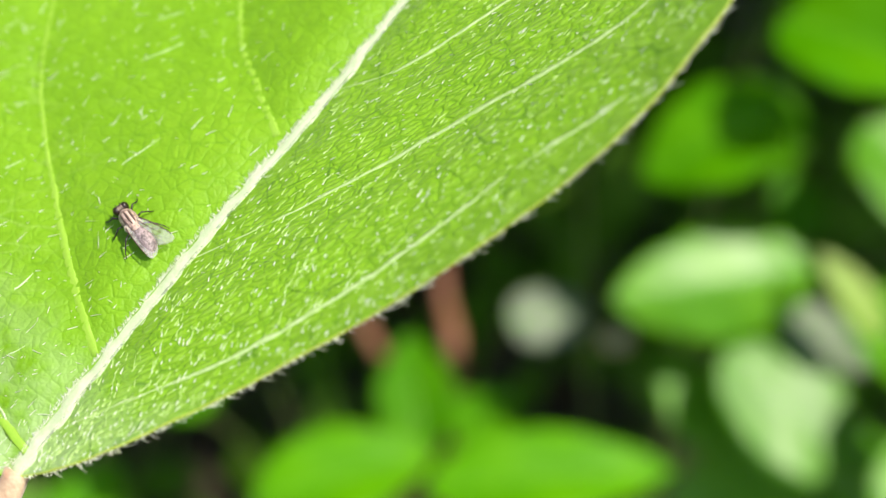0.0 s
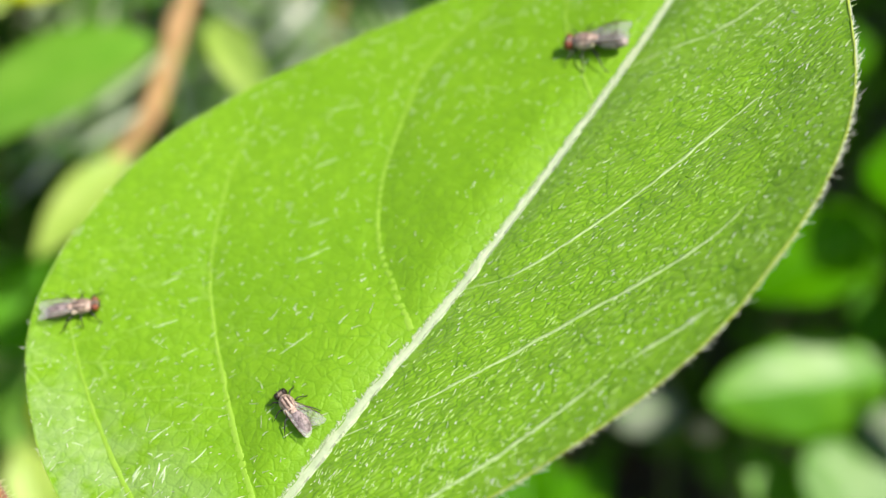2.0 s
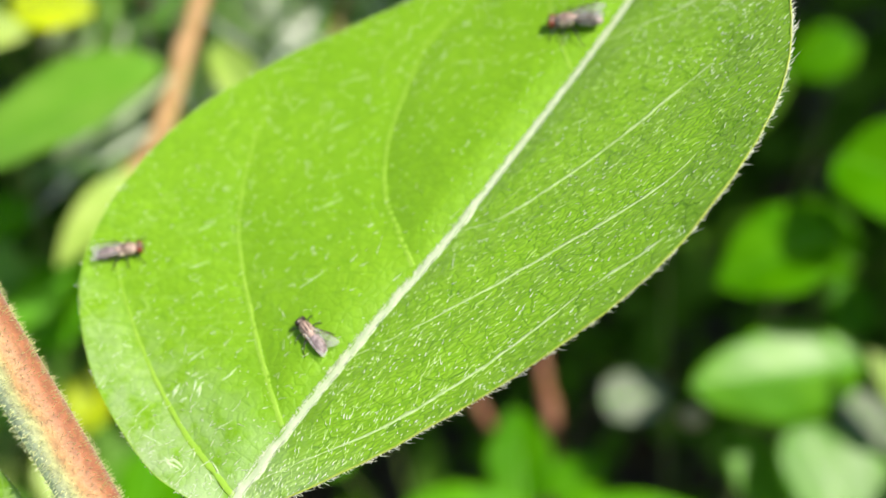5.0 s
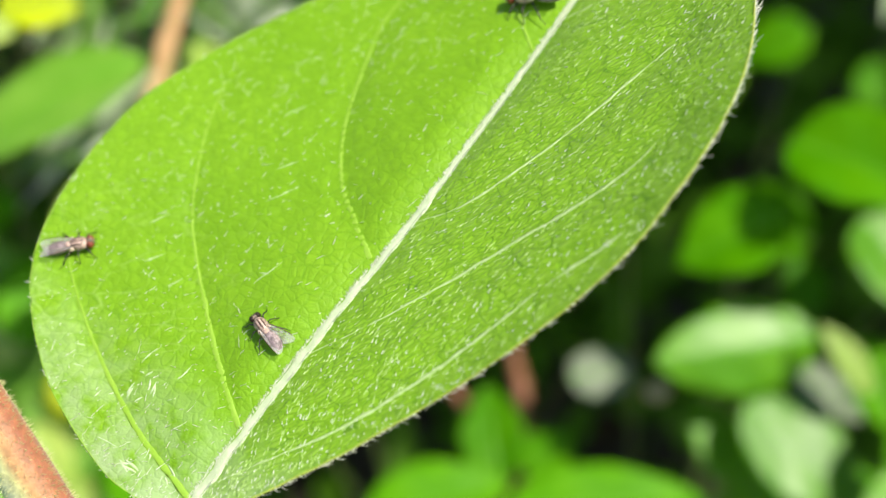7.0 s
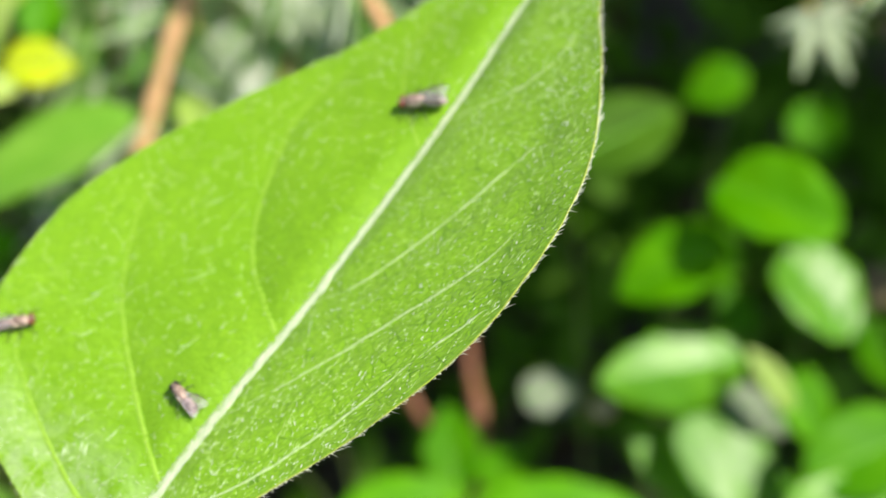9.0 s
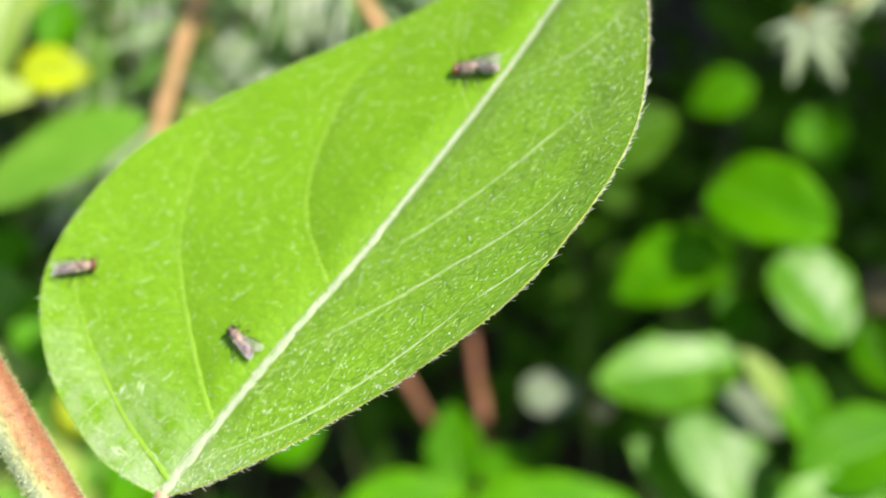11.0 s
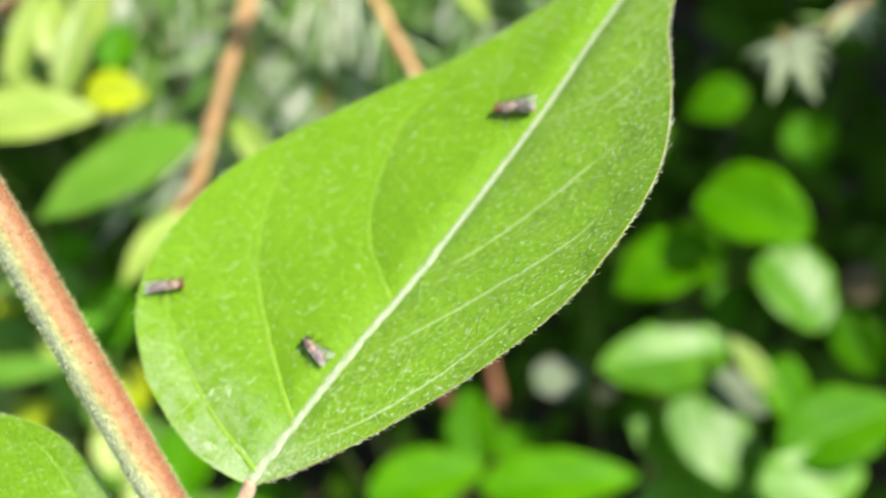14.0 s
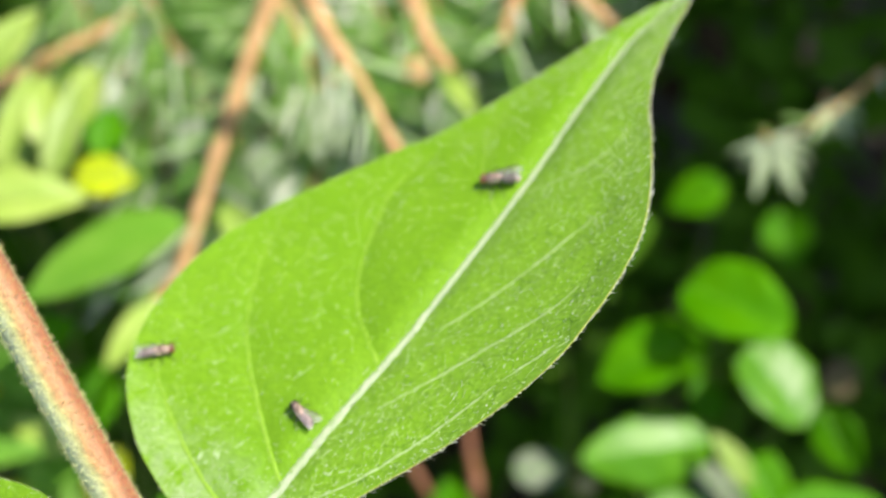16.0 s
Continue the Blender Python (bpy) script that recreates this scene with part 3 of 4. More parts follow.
def big_leaf():
    leaf = part("leaf", blade_mesh(), M_BLADE, plant, "bright green downy leaf with pale midrib and hairy margin")
    leaf.matrix_local = LEAF_AT
    bm = bmesh.new()
    tube(bm, [on_leaf(a, b, 0.05) for a, b in RIB[:138]], lambda t: (0.64 * (1 - t) ** 0.8 + 0.13) * MM, 10, 0.22, rough=0.85)
    part("midrib", bm, M_MIDRIB, leaf, "thick whitish midrib")
    for v in VEINS_A:
        bm = bmesh.new()
        tube(bm, [on_leaf(a, b, 0.05) for a, b in by_length(smooth_path(v, 10), 90)], lambda t: (0.34 - 0.24 * t) * (0.5 if v is VEINS_A[3] else 1) * MM, 8, 0.12, rough=0.6)
        part("side_vein", bm, M_VEIN_SOFT, leaf)
    for v in VEINS_B:
        bm = bmesh.new()
        tube(bm, [on_leaf(a, b, -0.03) for a, b in by_length(smooth_path(v, 10), 60)], lambda t: (0.075 + 0.105 * math.sin(math.pi * t ** 1.5)) * MM, 8, 0.5, rough=1.1)
        part("side_vein", bm, M_VEIN, leaf)
    # down on the face
    rng = random.Random(4)
    random.seed(11)
    verts, faces = [], []
    for _ in range(3600):
        i = rng.random() ** 0.9 * 138
        j, f = int(i), i - int(i)
        left = rng.random() < 0.6
        margin = MARGIN_A if left else MARGIN_B
        k = rng.random() ** 0.75
        r = RIB[j] * (1 - f) + RIB[j + 1] * f
        a, b = r + (margin[j] * (1 - f) + margin[j + 1] * f - r) * k
        n = leaf_normal(a, b)
        turn = rng.gauss(-0.5, 0.5) if left else rng.gauss(np.interp(a, (12, 38), (0.2, -0.7)), 0.35)
        flat = Vector((math.cos(turn), math.sin(turn), 0))
        flat = (flat - n * flat.dot(n)).normalized()
        way = (flat + n * rng.uniform(0.02, 0.4 if left else 0.25)).normalized()
        if left:
            ln = rng.uniform(0.6, 1.3) if rng.random() < 0.22 else rng.uniform(0.15, 0.5)
        else:
            ln = rng.uniform(0.15, 0.55)
        hair(verts, faces, on_leaf(a, b, 0.0), way, ln * MM, (rng.uniform(0.027, 0.048) if left else rng.uniform(0.034, 0.062)) * MM)
    raw_part("down", verts, faces, M_HAIR, leaf, "short white hairs lying on the blade", "stuff")
    # fine raised veinlets along the side veins
    verts, faces = [], []
    for _ in range(2300):
        i = rng.random() ** 0.9 * 132
        j, k = int(i), rng.random() ** 0.8
        a, b = RIB[j] + (MARGIN_B[j] - RIB[j]) * (0.04 + 0.94 * k) + np.array((rng.uniform(-0.4, 0.4), rng.uniform(-0.3, 0.3)))
        n = leaf_normal(a, b)
        turn = rng.gauss(np.interp(a, (12, 38), (0.2, -0.6)), 0.24)
        flat = Vector((math.cos(turn), math.sin(turn), 0))
        way = (flat - n * flat.dot(n)).normalized()
        hair(verts, faces, on_leaf(a, b, 0.005), way, rng.uniform(0.3, 0.95) * MM, rng.uniform(0.028, 0.052) * MM)
    raw_part("fine_venation", verts, faces, M_VEINLET, leaf, "fine pale green raised veinlets", "stuff")
    # bristles of the margin
    verts, faces = [], []
    for margin, count, sign in ((MARGIN_B, 1050, -1), (MARGIN_A, 420, 1)):
        for _ in range(count):
            i = rng.uniform(1, 138)
            j, f = int(i), i - int(i)
            a, b = margin[j] * (1 - f) + margin[j + 1] * f
            run = margin[min(j + 2, 140)] - margin[max(j - 2, 0)]
            out = Vector((-run[1], run[0], 0)).normalized() * sign
            fwd = Vector((run[0], run[1], 0)).normalized()
            way = (out + fwd * rng.gauss(0.35, 0.4) + Vector((0, 0, rng.uniform(-0.1, 0.5)))).normalized()
            hair(verts, faces, on_leaf(a, b, -0.06), way, (rng.uniform(0.15, 0.45) if rng.random() < 0.78 else rng.uniform(0.45, 0.95)) * (1.0 if sign < 0 else 0.6) * MM, rng.uniform(0.036, 0.06) * MM, fwd * rng.uniform(0.1, 0.75) - out * rng.uniform(0, 0.3))
    raw_part("margin_hairs", verts, faces, M_HAIR, leaf, "white bristles along the leaf margin", "stuff")
    # pale cross veins between the side veins
    for one, two, count in ((VEINS_A[1], VEINS_A[2], 7), (VEINS_A[0], VEINS_A[1], 5), (VEINS_A[2], [(0, 4), (0.5, 10), (4, 20), (8, 26)], 6)):
        p, q = by_length(smooth_path(one, 8), 60), by_length(smooth_path(two, 8), 60)
        for k in range(count):
            i = int((0.12 + 0.75 * (k + rng.uniform(-0.3, 0.3)) / count) * 59)
            j = min(59, max(0, i + rng.randint(7, 14)))
            lo = rng.uniform(0.0, 0.7)
            hi = lo + rng.uniform(0.12, 0.32)
            bow = rng.uniform(-0.6, 0.6)
            run = [p[i] + (q[j] - p[i]) * u + np.array((bow * u * (1 - u) * 4, 0.35 * math.sin(u * 9 + k))) for u in np.linspace(lo, hi, 5)]
            bm = bmesh.new()
            tube(bm, [on_leaf(a, b, -0.02) for a, b in by_length(smooth_path(run, 6), 24)], lambda t: (0.02 + 0.045 * math.sin(math.pi * t)) * MM, 6, 0.5, rough=0.9)
            part("cross_vein", bm, M_SCAR, leaf)
    for margin, thick, mat in ((MARGIN_B, 0.085, M_RIM), (MARGIN_A, 0.06, M_VEIN_SOFT)):
        bm = bmesh.new()
        tube(bm, [on_leaf(a, b, -0.03) for a, b in margin[:140]], lambda t: thick * MM, 6, rough=1.2)
        part("margin_rim", bm, mat, leaf, "thin pale rim of the leaf")
    # fringe of the midrib
    verts, faces = [], []
    for _ in range(3200):
        i = rng.uniform(0, 126)
        j, f = int(i), i - int(i)
        a, b = RIB[j] * (1 - f) + RIB[j + 1] * f
        s = rng.choice((-1, 1))
        way = Vector((rng.uniform(-0.3, 1.2), s, rng.uniform(0.05, 0.5))).normalized()
        hair(verts, faces, on_leaf(a, b + s * 0.4 * (1 - j / 150), 0.1), way, rng.uniform(0.15, 0.5) * MM, 0.03 * MM)
    raw_part("midrib_hairs", verts, faces, M_HAIR, leaf, "fine white hairs along the midrib", "stuff")
    # pale healed scratches near the base
    scratches = [((rng.gauss(7.4, 1.4), rng.gauss(11.2, 0.9)), rng.gauss(0.15, 0.5), rng.uniform(0.5, 1.3)) for _ in range(11)]
    scratches += [((rng.uniform(0.6, 3.6), rng.uniform(2.0, 7.5)), rng.gauss(1.3, 0.3), rng.uniform(0.7, 1.8)) for _ in range(9)]
    for (a, b), turn, ln in scratches:
        pts = [(a + ln * u * math.cos(turn) - 0.2 * u * u, b + ln * u * math.sin(turn)) for u in (-0.5, 0.0, 0.5)]
        bm = bmesh.new()
        tube(bm, [on_leaf(p, q, 0.0) for p, q in by_length(smooth_path(pts, 8), 14)], lambda t: (0.03 + 0.09 * math.sin(math.pi * t)) * MM, 6, 0.35, rough=0.9)
        part("scar", bm, M_SCAR, leaf, "pale healed scratch")
    return leaf


leaf = big_leaf()


def stem_parts():
    bm = bmesh.new()
    path = [Vector((-4.8, 0.2, -1.2)) * MM + Vector((-0.49, 0.87, 0.06)).normalized() * s * MM for s in np.linspace(-570, 75, 200)]
    path = [p + Vector((0.25 * MM * noise.noise(p * 60), 0, 0)) for p in path]
    axis = Vector((-0.49, 0.87, 0.06)).normalized()
    # the stem runs along its own z, so that its flush follows its side
    across = Vector((0.87, 0.49, 0)).normalized()
    turn = Matrix((across, axis.cross(across).normalized(), axis)).transposed().to_4x4()
    foot = Vector((-4.8, 0.2, -1.2)) * MM
    local = Matrix.Translation(foot) @ turn
    tube(bm, [local.inverted() @ p for p in path], lambda t: 2.5 * MM * (1 + 0.10 * math.exp(-((t - 0.884) / 0.007) ** 2)), 20, rough=0.03, up=Vector((0, 1, 0)))
    stem = part("stem", bm, M_STEM, plant, "red-flushed pale green downy stem")
    stem.matrix_local = local
    rng = random.Random(8)
    random.seed(5)
    verts, faces = [], []
    for _ in range(17000):
        s, a = rng.uniform(-0.068, 0.073), rng.uniform(0, 2 * math.pi)
        out = Vector((math.cos(a), math.sin(a), rng.uniform(-0.3, 0.3))).normalized()
        hair(verts, faces, Vector((math.cos(a) * 2.46 * MM, math.sin(a) * 2.46 * MM, s)), out, rng.uniform(0.2, 0.75) * MM, 0.031 * MM)
    raw_part("stem_hairs", verts, faces, M_DOWN, stem, "short white down on the stem", "stuff")
    bm = bmesh.new()
    base = LEAF_AT.translation
    ahead = (LEAF_AT.to_3x3() @ Vector((1, 0, 0))).normalized()
    pts = smooth_path([(-3.6 * MM, -6.0 * MM, -1.0 * MM), (-0.9 * MM, -2.6 * MM, 0.0), tuple(base * 0.42), tuple(base + ahead * 0.6 * MM)], 10)
    tube(bm, pts, lambda t: (1.3 - 0.4 * t) * MM, 14, 0.85, rough=0.08)
    part("petiole", bm, M_PETIOLE, plant, "pinkish leaf stalk with pale edges")
    for at, r in (((-2.0, -2.2, 1.3), 1.2), ((-3.2, -3.9, 1.6), 1.0), ((-1.9, -4.0, 1.2), 0.8)):
        bm = bmesh.new()
        ellipsoid(bm, Vector(at) * MM, (r * MM, r * 0.8 * MM, r * 0.8 * MM), u=12, v=8)
        part("bud", bm, M_BUD, plant, "small cream axillary bud")
    bm = bmesh.new()
    tube(bm, smooth_path([(-0.0045, -0.002, -0.001), (-0.008, -0.0065, -0.0028), (-0.0128, -0.0115, -0.004)], 8), lambda t: (1.7 - 0.6 * t) * MM, 12, 0.85, rough=0.06)
    part("petiole", bm, M_PETIOLE, plant, "pinkish leaf stalk with pale edges")
    # the opposite leaf of the pair
    pair = leaf.copy()
    scene.collection.objects.link(pair)
    pair["label"] = "bright green downy leaf, the lower one of the pair"
    pair.matrix_local = pose(-0.0128, -0.0115, -0.004, 18, 0, 180) @ Matrix.Diagonal((0.8, -0.8, 0.8, 1))
    for ob in leaf.children:
        if ob.name.split(".")[0] in ("midrib", "side_vein", "down", "margin_hairs", "margin_rim"):
            twin = ob.copy()
            scene.collection.objects.link(twin)
            twin.parent = pair


stem_parts()

# ---------------------------------------------------------------- flies


def fly(name_label, a, b, heading, spread, lift, eyes, size=1.0, stance=0.95):
    """A small fly standing on the leaf; x forward, millimetres. Returns the fly and its place in the plant's frame."""
    ob = new("fly")
    ob.scale = (size, size, size)
    tagged(ob, name_label, "fly", "flies on the leaf")
    bm = bmesh.new()
    ellipsoid(bm, Vector((0.35, 0, 0.86)) * MM, (1.0 * MM, 0.70 * MM, 0.62 * MM), u=20, v=14, pinch=-0.08)
    ellipsoid(bm, Vector((-0.62, 0, 1.02)) * MM, (0.34 * MM, 0.36 * MM, 0.26 * MM), u=12, v=8)
    part("thorax", bm, M_THORAX, ob, "grey-brown bristly thorax")
    for w in (-0.34, 0.0, 0.34):
        bm = bmesh.new()
        arc = [Vector((0.35 + 0.95 * u, w * (1 - 0.3 * u * u), 0.875 + 0.62 * math.sqrt(max(0.02, 1 - u * u - (w / 0.7) ** 2)))) * MM for u in np.linspace(-0.75, 0.75, 12)]
        tube(bm, arc, lambda t: 0.10 * math.sin(math.pi * (0.1 + 0.8 * t)) * MM, 6, 0.5)
        part("stripe", bm, M_STRIPE, ob, "dark brown stripe along the back")
    bm = bmesh.new()
    ellipsoid(bm, Vector((-1.65, 0, 0.68)) * MM, (1.4 * MM, 0.66 * MM, 0.50 * MM), pose(0, 0, 0, 0, -8, 0), 20, 14, 0.12)
    part("abdomen", bm, M_ABDOMEN, ob, "grey tapered abdomen")
    bm = bmesh.new()
    ellipsoid(bm, Vector((1.55, 0, 0.78)) * MM, (0.38 * MM, 0.58 * MM, 0.50 * MM), u=16, v=12)
    head = part("head", bm, M_FACE, ob, "buff head between large eyes")
    for s in (-1, 1):
        bm = bmesh.new()
        ellipsoid(bm, Vector((1.56, 0.34 * s, 0.86)) * MM, (0.36 * MM, 0.32 * MM, 0.43 * MM), u=14, v=10)
        part("eye", bm, eyes, head, "large compound eye")
        bm = bmesh.new()
        tube(bm, [Vector(p) * MM for p in ((1.86, 0.12 * s, 0.88), (2.08, 0.15 * s, 0.76), (2.26, 0.24 * s, 0.74))], lambda t: 0.05 * (1 - 0.6 * t) * MM, 6)
        part("antenna", bm, M_LEG, head)
        bm = bmesh.new()
        ellipsoid(bm, Vector((-0.28, 0.56 * s, 0.98)) * MM, (0.34 * MM, 0.22 * MM, 0.22 * MM), u=10, v=8)
        part("calypter", bm, M_CREAM, ob, "pale buff scale at the wing root")
        # wing: a rounded sheet of thin membrane
        bm = bmesh.new()
        n = 16
        rows = []
        for i in range(n + 1):
            t = 0.5 - 0.5 * math.cos(math.pi * i / n)
            front = 0.32 * math.sin(math.pi * min(1, t * 1.02)) ** 0.4
            back = 1.22 * math.sin(math.pi * min(1, t ** 0.95)) ** 0.45
            z = 0.10 * math.sin(math.pi * t)
            rows.append([(-3.45 * t, s * (front - (front + back) * k / 4), z + 0.04 * math.sin(k * 2.2)) for k in range(5)])
        up = [[bm.verts.new(Vector(p) * MM) for p in r] for r in rows]
        dn = [[bm.verts.new((Vector(p) - Vector((0, 0, 0.015))) * MM) for p in r] for r in rows]
        for i in range(n):
            for k in range(4):
                bm.faces.new((up[i][k], up[i][k + 1], up[i + 1][k + 1], up[i + 1][k]))
                bm.faces.new((dn[i][k], dn[i + 1][k], dn[i + 1][k + 1], dn[i][k + 1]))
        bmesh.ops.remove_doubles(bm, verts=bm.verts[:], dist=1e-7)
        bmesh.ops.recalc_face_normals(bm, faces=bm.faces[:])
        wing = part("wing", bm, M_WING, ob, "smoky translucent wing")
        wing.matrix_local = pose(-0.05 * MM, 0.42 * s * MM, 1.18 * MM, s * 14, lift, -s * spread[0 if s > 0 else 1])
        # veins that run out from the wing's root
        for k in (0.02, 0.28, 0.5, 0.74, 0.99):
            line = []
            for i in range(1, n - (1 if k < 0.1 else 3)):
                t = i / n
                front = 0.32 * math.sin(math.pi * min(1, t * 1.02)) ** 0.4
                back = 1.22 * math.sin(math.pi * min(1, t ** 0.95)) ** 0.45
                line.append(Vector((-3.45 * t, s * (front - (front + back) * k), 0.10 * math.sin(math.pi * t) + 0.04 * math.sin(k * 8.8) + 0.008)) * MM)
            bm = bmesh.new()
            tube(bm, line, lambda t: ((0.05 if k < 0.1 else 0.028) - 0.016 * t) * MM, 5)
            part("wing_vein", bm, M_STRIPE, wing)
        for x, reach, sweep in ((0.85, 1.25 * stance, 0.9), (0.35, 1.65 * stance, -0.1), (-0.15, 1.75 * stance, -1.35)):
            bm = bmesh.new()
            hip, knee = Vector((x, 0.32 * s, 0.5)), Vector((x + sweep * 0.55, s * (0.3 + reach * 0.5), 0.82))
            ankle, toe = Vector((x + sweep * 0.9, s * (0.3 + reach * 0.85), 0.22)), Vector((x + sweep * 1.25, s * (0.3 + reach), 0.03))
            tube(bm, [hip * MM, knee * MM, ((knee + ankle) / 2) * MM, ankle * MM, toe * MM], lambda t: (0.085 - 0.055 * t) * MM, 6)
            part("leg", bm, M_LEG, ob)
    # bristles on the back
    rng = random.Random(3)
    random.seed(2)
    verts, faces = [], []
    for _ in range(90):
        x, w = rng.uniform(-2.4, 1.1), rng.uniform(-1, 1)
        z = 1.32 - 0.35 * abs(w) if x > -0.7 else 1.05 - 0.3 * abs(w)
        hair(verts, faces, Vector((x, w * 0.5, z)) * MM, Vector((-0.6, w * 0.5, 0.8)).normalized(), rng.uniform(0.2, 0.42) * MM, 0.012 * MM)
    raw_part("bristles", verts, faces, M_LEG, ob, "black bristles on the back", "stuff")
    n = leaf_normal(a, b)
    fwd = Vector((math.cos(radians(heading)), math.sin(radians(heading)), 0))
    fwd = (fwd - n * fwd.dot(n)).normalized()
    turn = Matrix((fwd, n.cross(fwd), n)).transposed().to_4x4()
    return ob, LEAF_AT @ Matrix.Translation(on_leaf(a, b, 0.0)) @ turn


FLIES = [fly("small grey fly with one wing held out, beside the midrib", 18.2, 3.7, 75, (0, 24), -9, M_EYE_DARK, 0.92),
         fly("small grey fly with red eyes, beside the midrib", 61.5, 3.4, 115, (5, 7), 7, M_EYE, 1.22, 1.35),
         fly("small grey fly near the leaf margin", 14.8, 26.4, -48, (6, 6), -3, M_EYE, 1.03)]

# ---------------------------------------------------------------- plants behind


def broad_blade(length, width, fold, point=0.75):
    """A rounded leaf in mm: x from base to tip, cupped along its midrib, with thickness."""
    bm = bmesh.new()
    n, w = 18, 5
    top, low = [], []
    for i in range(n + 1):
        t = i / n
        half = 0.5 * width * (math.sin(math.pi * t ** 0.8) ** point if 0 < t < 1 else 0.02)
        row = []
        for k in range(-w, w + 1):
            y = half * k / w
            z = fold * abs(y) - 0.16 * length * (t - 0.45) ** 2 + 0.02 * width * math.sin(t * 17 + k) * abs(k) / w
            row.append(Vector((length * (t - 0.5), y, z)) * MM)
        top.append([bm.verts.new(p) for p in row])
        low.append([bm.verts.new(p - Vector((0, 0, 0.25 * MM))) for p in row])
    for i in range(n):
        for k in range(2 * w):
            bm.faces.new((top[i][k], top[i + 1][k], top[i + 1][k + 1], top[i][k + 1]))
            bm.faces.new((low[i][k], low[i][k + 1], low[i + 1][k + 1], low[i + 1][k]))
        bm.faces.new((top[i][0], low[i][0], low[i + 1][0], top[i + 1][0]))
        bm.faces.new((top[i][-1], top[i + 1][-1], low[i + 1][-1], low[i][-1]))
    bmesh.ops.recalc_face_normals(bm, faces=bm.faces[:])
    return bm


def facing(x, y, d, heading, nx, ny):
    """The pose of a leaf in the oblique frame: its place, the way of its tip and the lean of its face."""
    n = Vector((nx, ny, math.sqrt(max(0.05, 1 - nx * nx - ny * ny)))).normalized()
    f = Vector((math.cos(radians(heading)), math.sin(radians(heading)), 0))
    f = (f - n * f.dot(n)).normalized()
    turn = Matrix((f, n.cross(f), n)).transposed().to_4x4()
    return SLOPE @ Matrix.Translation(Vector((x, y, -d)) * MM) @ turn


def plant_base(name, x, y, d, label, category):
    """A plant's empty, where its stems leave the ground."""
    p = slope(x, y, d)
    ob = new(name)
    ob.matrix_world = pose(p.x, p.y, 0)
    return tagged(ob, label, category)


def shrub_leaf(shrub, x, y, d, length, width, heading, nx, ny, mat, fold, point=0.75):
    ob = part("leaf", broad_blade(length, width, fold, point), mat, shrub)
    ob.matrix_world = facing(x, y, d, heading, nx, ny)
    ob.matrix_local = shrub.matrix_world.inverted() @ facing(x, y, d, heading, nx, ny)
    # the midrib, and the twig by which the leaf hangs on its shrub
    bm = bmesh.new()
    tube(bm, [Vector((length * (t - 0.5), 0, 0.12 - 0.16 * length * (t - 0.45) ** 2)) * MM for t in np.linspace(0.0, 0.96, 12)],
         lambda t: (0.02 * width ** 0.7 * (1 - t) + 0.06) * MM * 2, 6)
    part("midrib", bm, M_STALK if mat in (M_LIME, M_YELLOW, M_DRY) else M_RIB_GREEN, ob)
    foot = ob.matrix_local @ Vector((-0.5 * length * MM, 0, -0.0003))
    LEAF_FEET.setdefault(shrub.name, []).append(foot)


LEAF_FEET = {}


def twig(parent, points, thick, mat, name="twig", label=""):
    """A twig through places of the oblique frame, tapering to its last one."""
    inv = parent.matrix_world.inverted()
    path = by_length(smooth_path([tuple(inv @ slope(*p)) for p in points], 10), 40)
    bm = bmesh.new()
    tube(bm, path, lambda t: thick * (1 - 0.45 * t) * MM * (1 + 0.12 * math.sin(t * 40)), 10, rough=0.15)
    return part(name, bm, mat, parent, label)


def stems_to_ground(parent, mat, thick):
    """Stems that carry the leaves: each leaf's stalk runs to a stem, and the stems to the ground."""
    feet = LEAF_FEET.get(parent.name, [])
    for i, f in enumerate(feet):
        bm = bmesh.new()
        mid = f * 0.75 + Vector((0, 0.03, -0.02))
        low = Vector((f.x * 0.35, f.y * 0.35 + 0.03, 0.0))
        tube(bm, by_length(smooth_path([tuple(f), tuple(f * 0.94 + Vector((0, 0.012, -0.006))), tuple(mid), tuple(low)], 8), 24),
             lambda t: thick * (0.45 + 0.55 * t) * MM, 7, rough=0.1)
        part("stalk", bm, mat, parent)


shrub = plant_base("shrub", 100, -10, 470, "leafy shrub with rounded glossy green leaves", "shrub")
shrub_leaf(shrub, 95.2, 12.0, 393, 36.5, 27.5, -35, -0.25, 0.5, M_GREEN, 0.25, 0.55)
shrub_leaf(shrub, 117.0, -13.2, 425, 32.0, 29.0, -60, 0.24, 0.41, M_GLOSS, 0.16, 0.5)
shrub_leaf(shrub, 68.2, -6.1, 408, 30.4, 23.3, 200, -0.35, 0.35, M_GREEN, 0.25)
shrub_leaf(shrub, 82.1, -0.8, 429, 28.3, 20.7, 160, -0.6, -0.1, M_GREEN, 0.25)
shrub_leaf(shrub, 72.1, -35.0, 415, 45.0, 25.0, 188, 0.161, 0.105, M_GLOSS, -0.3, 0.65)
shrub_leaf(shrub, 96.6, -19.3, 443, 17.5, 12.7, 100, 0, 0.1, M_GREEN, 0.25)
shrub_leaf(shrub, 97.7, -36.5, 408, 21.5, 8.1, 125, 0.2, 0.2, M_LIME, 0.25)
shrub_leaf(shrub, 71.2, -61.6, 429, 28.3, 17.0, 120, 0.164, 0.372, M_GLOSS, 0.08)
shrub_leaf(shrub, 89.4, -63.6, 415, 43.0, 26.0, -50, 0.14, 0.379, M_GLOSS, 0.10)
shrub_leaf(shrub, 97.1, -47.1, 422, 23.2, 12.0, -40, 0.133, 0.36, M_GLARE, 0.1)
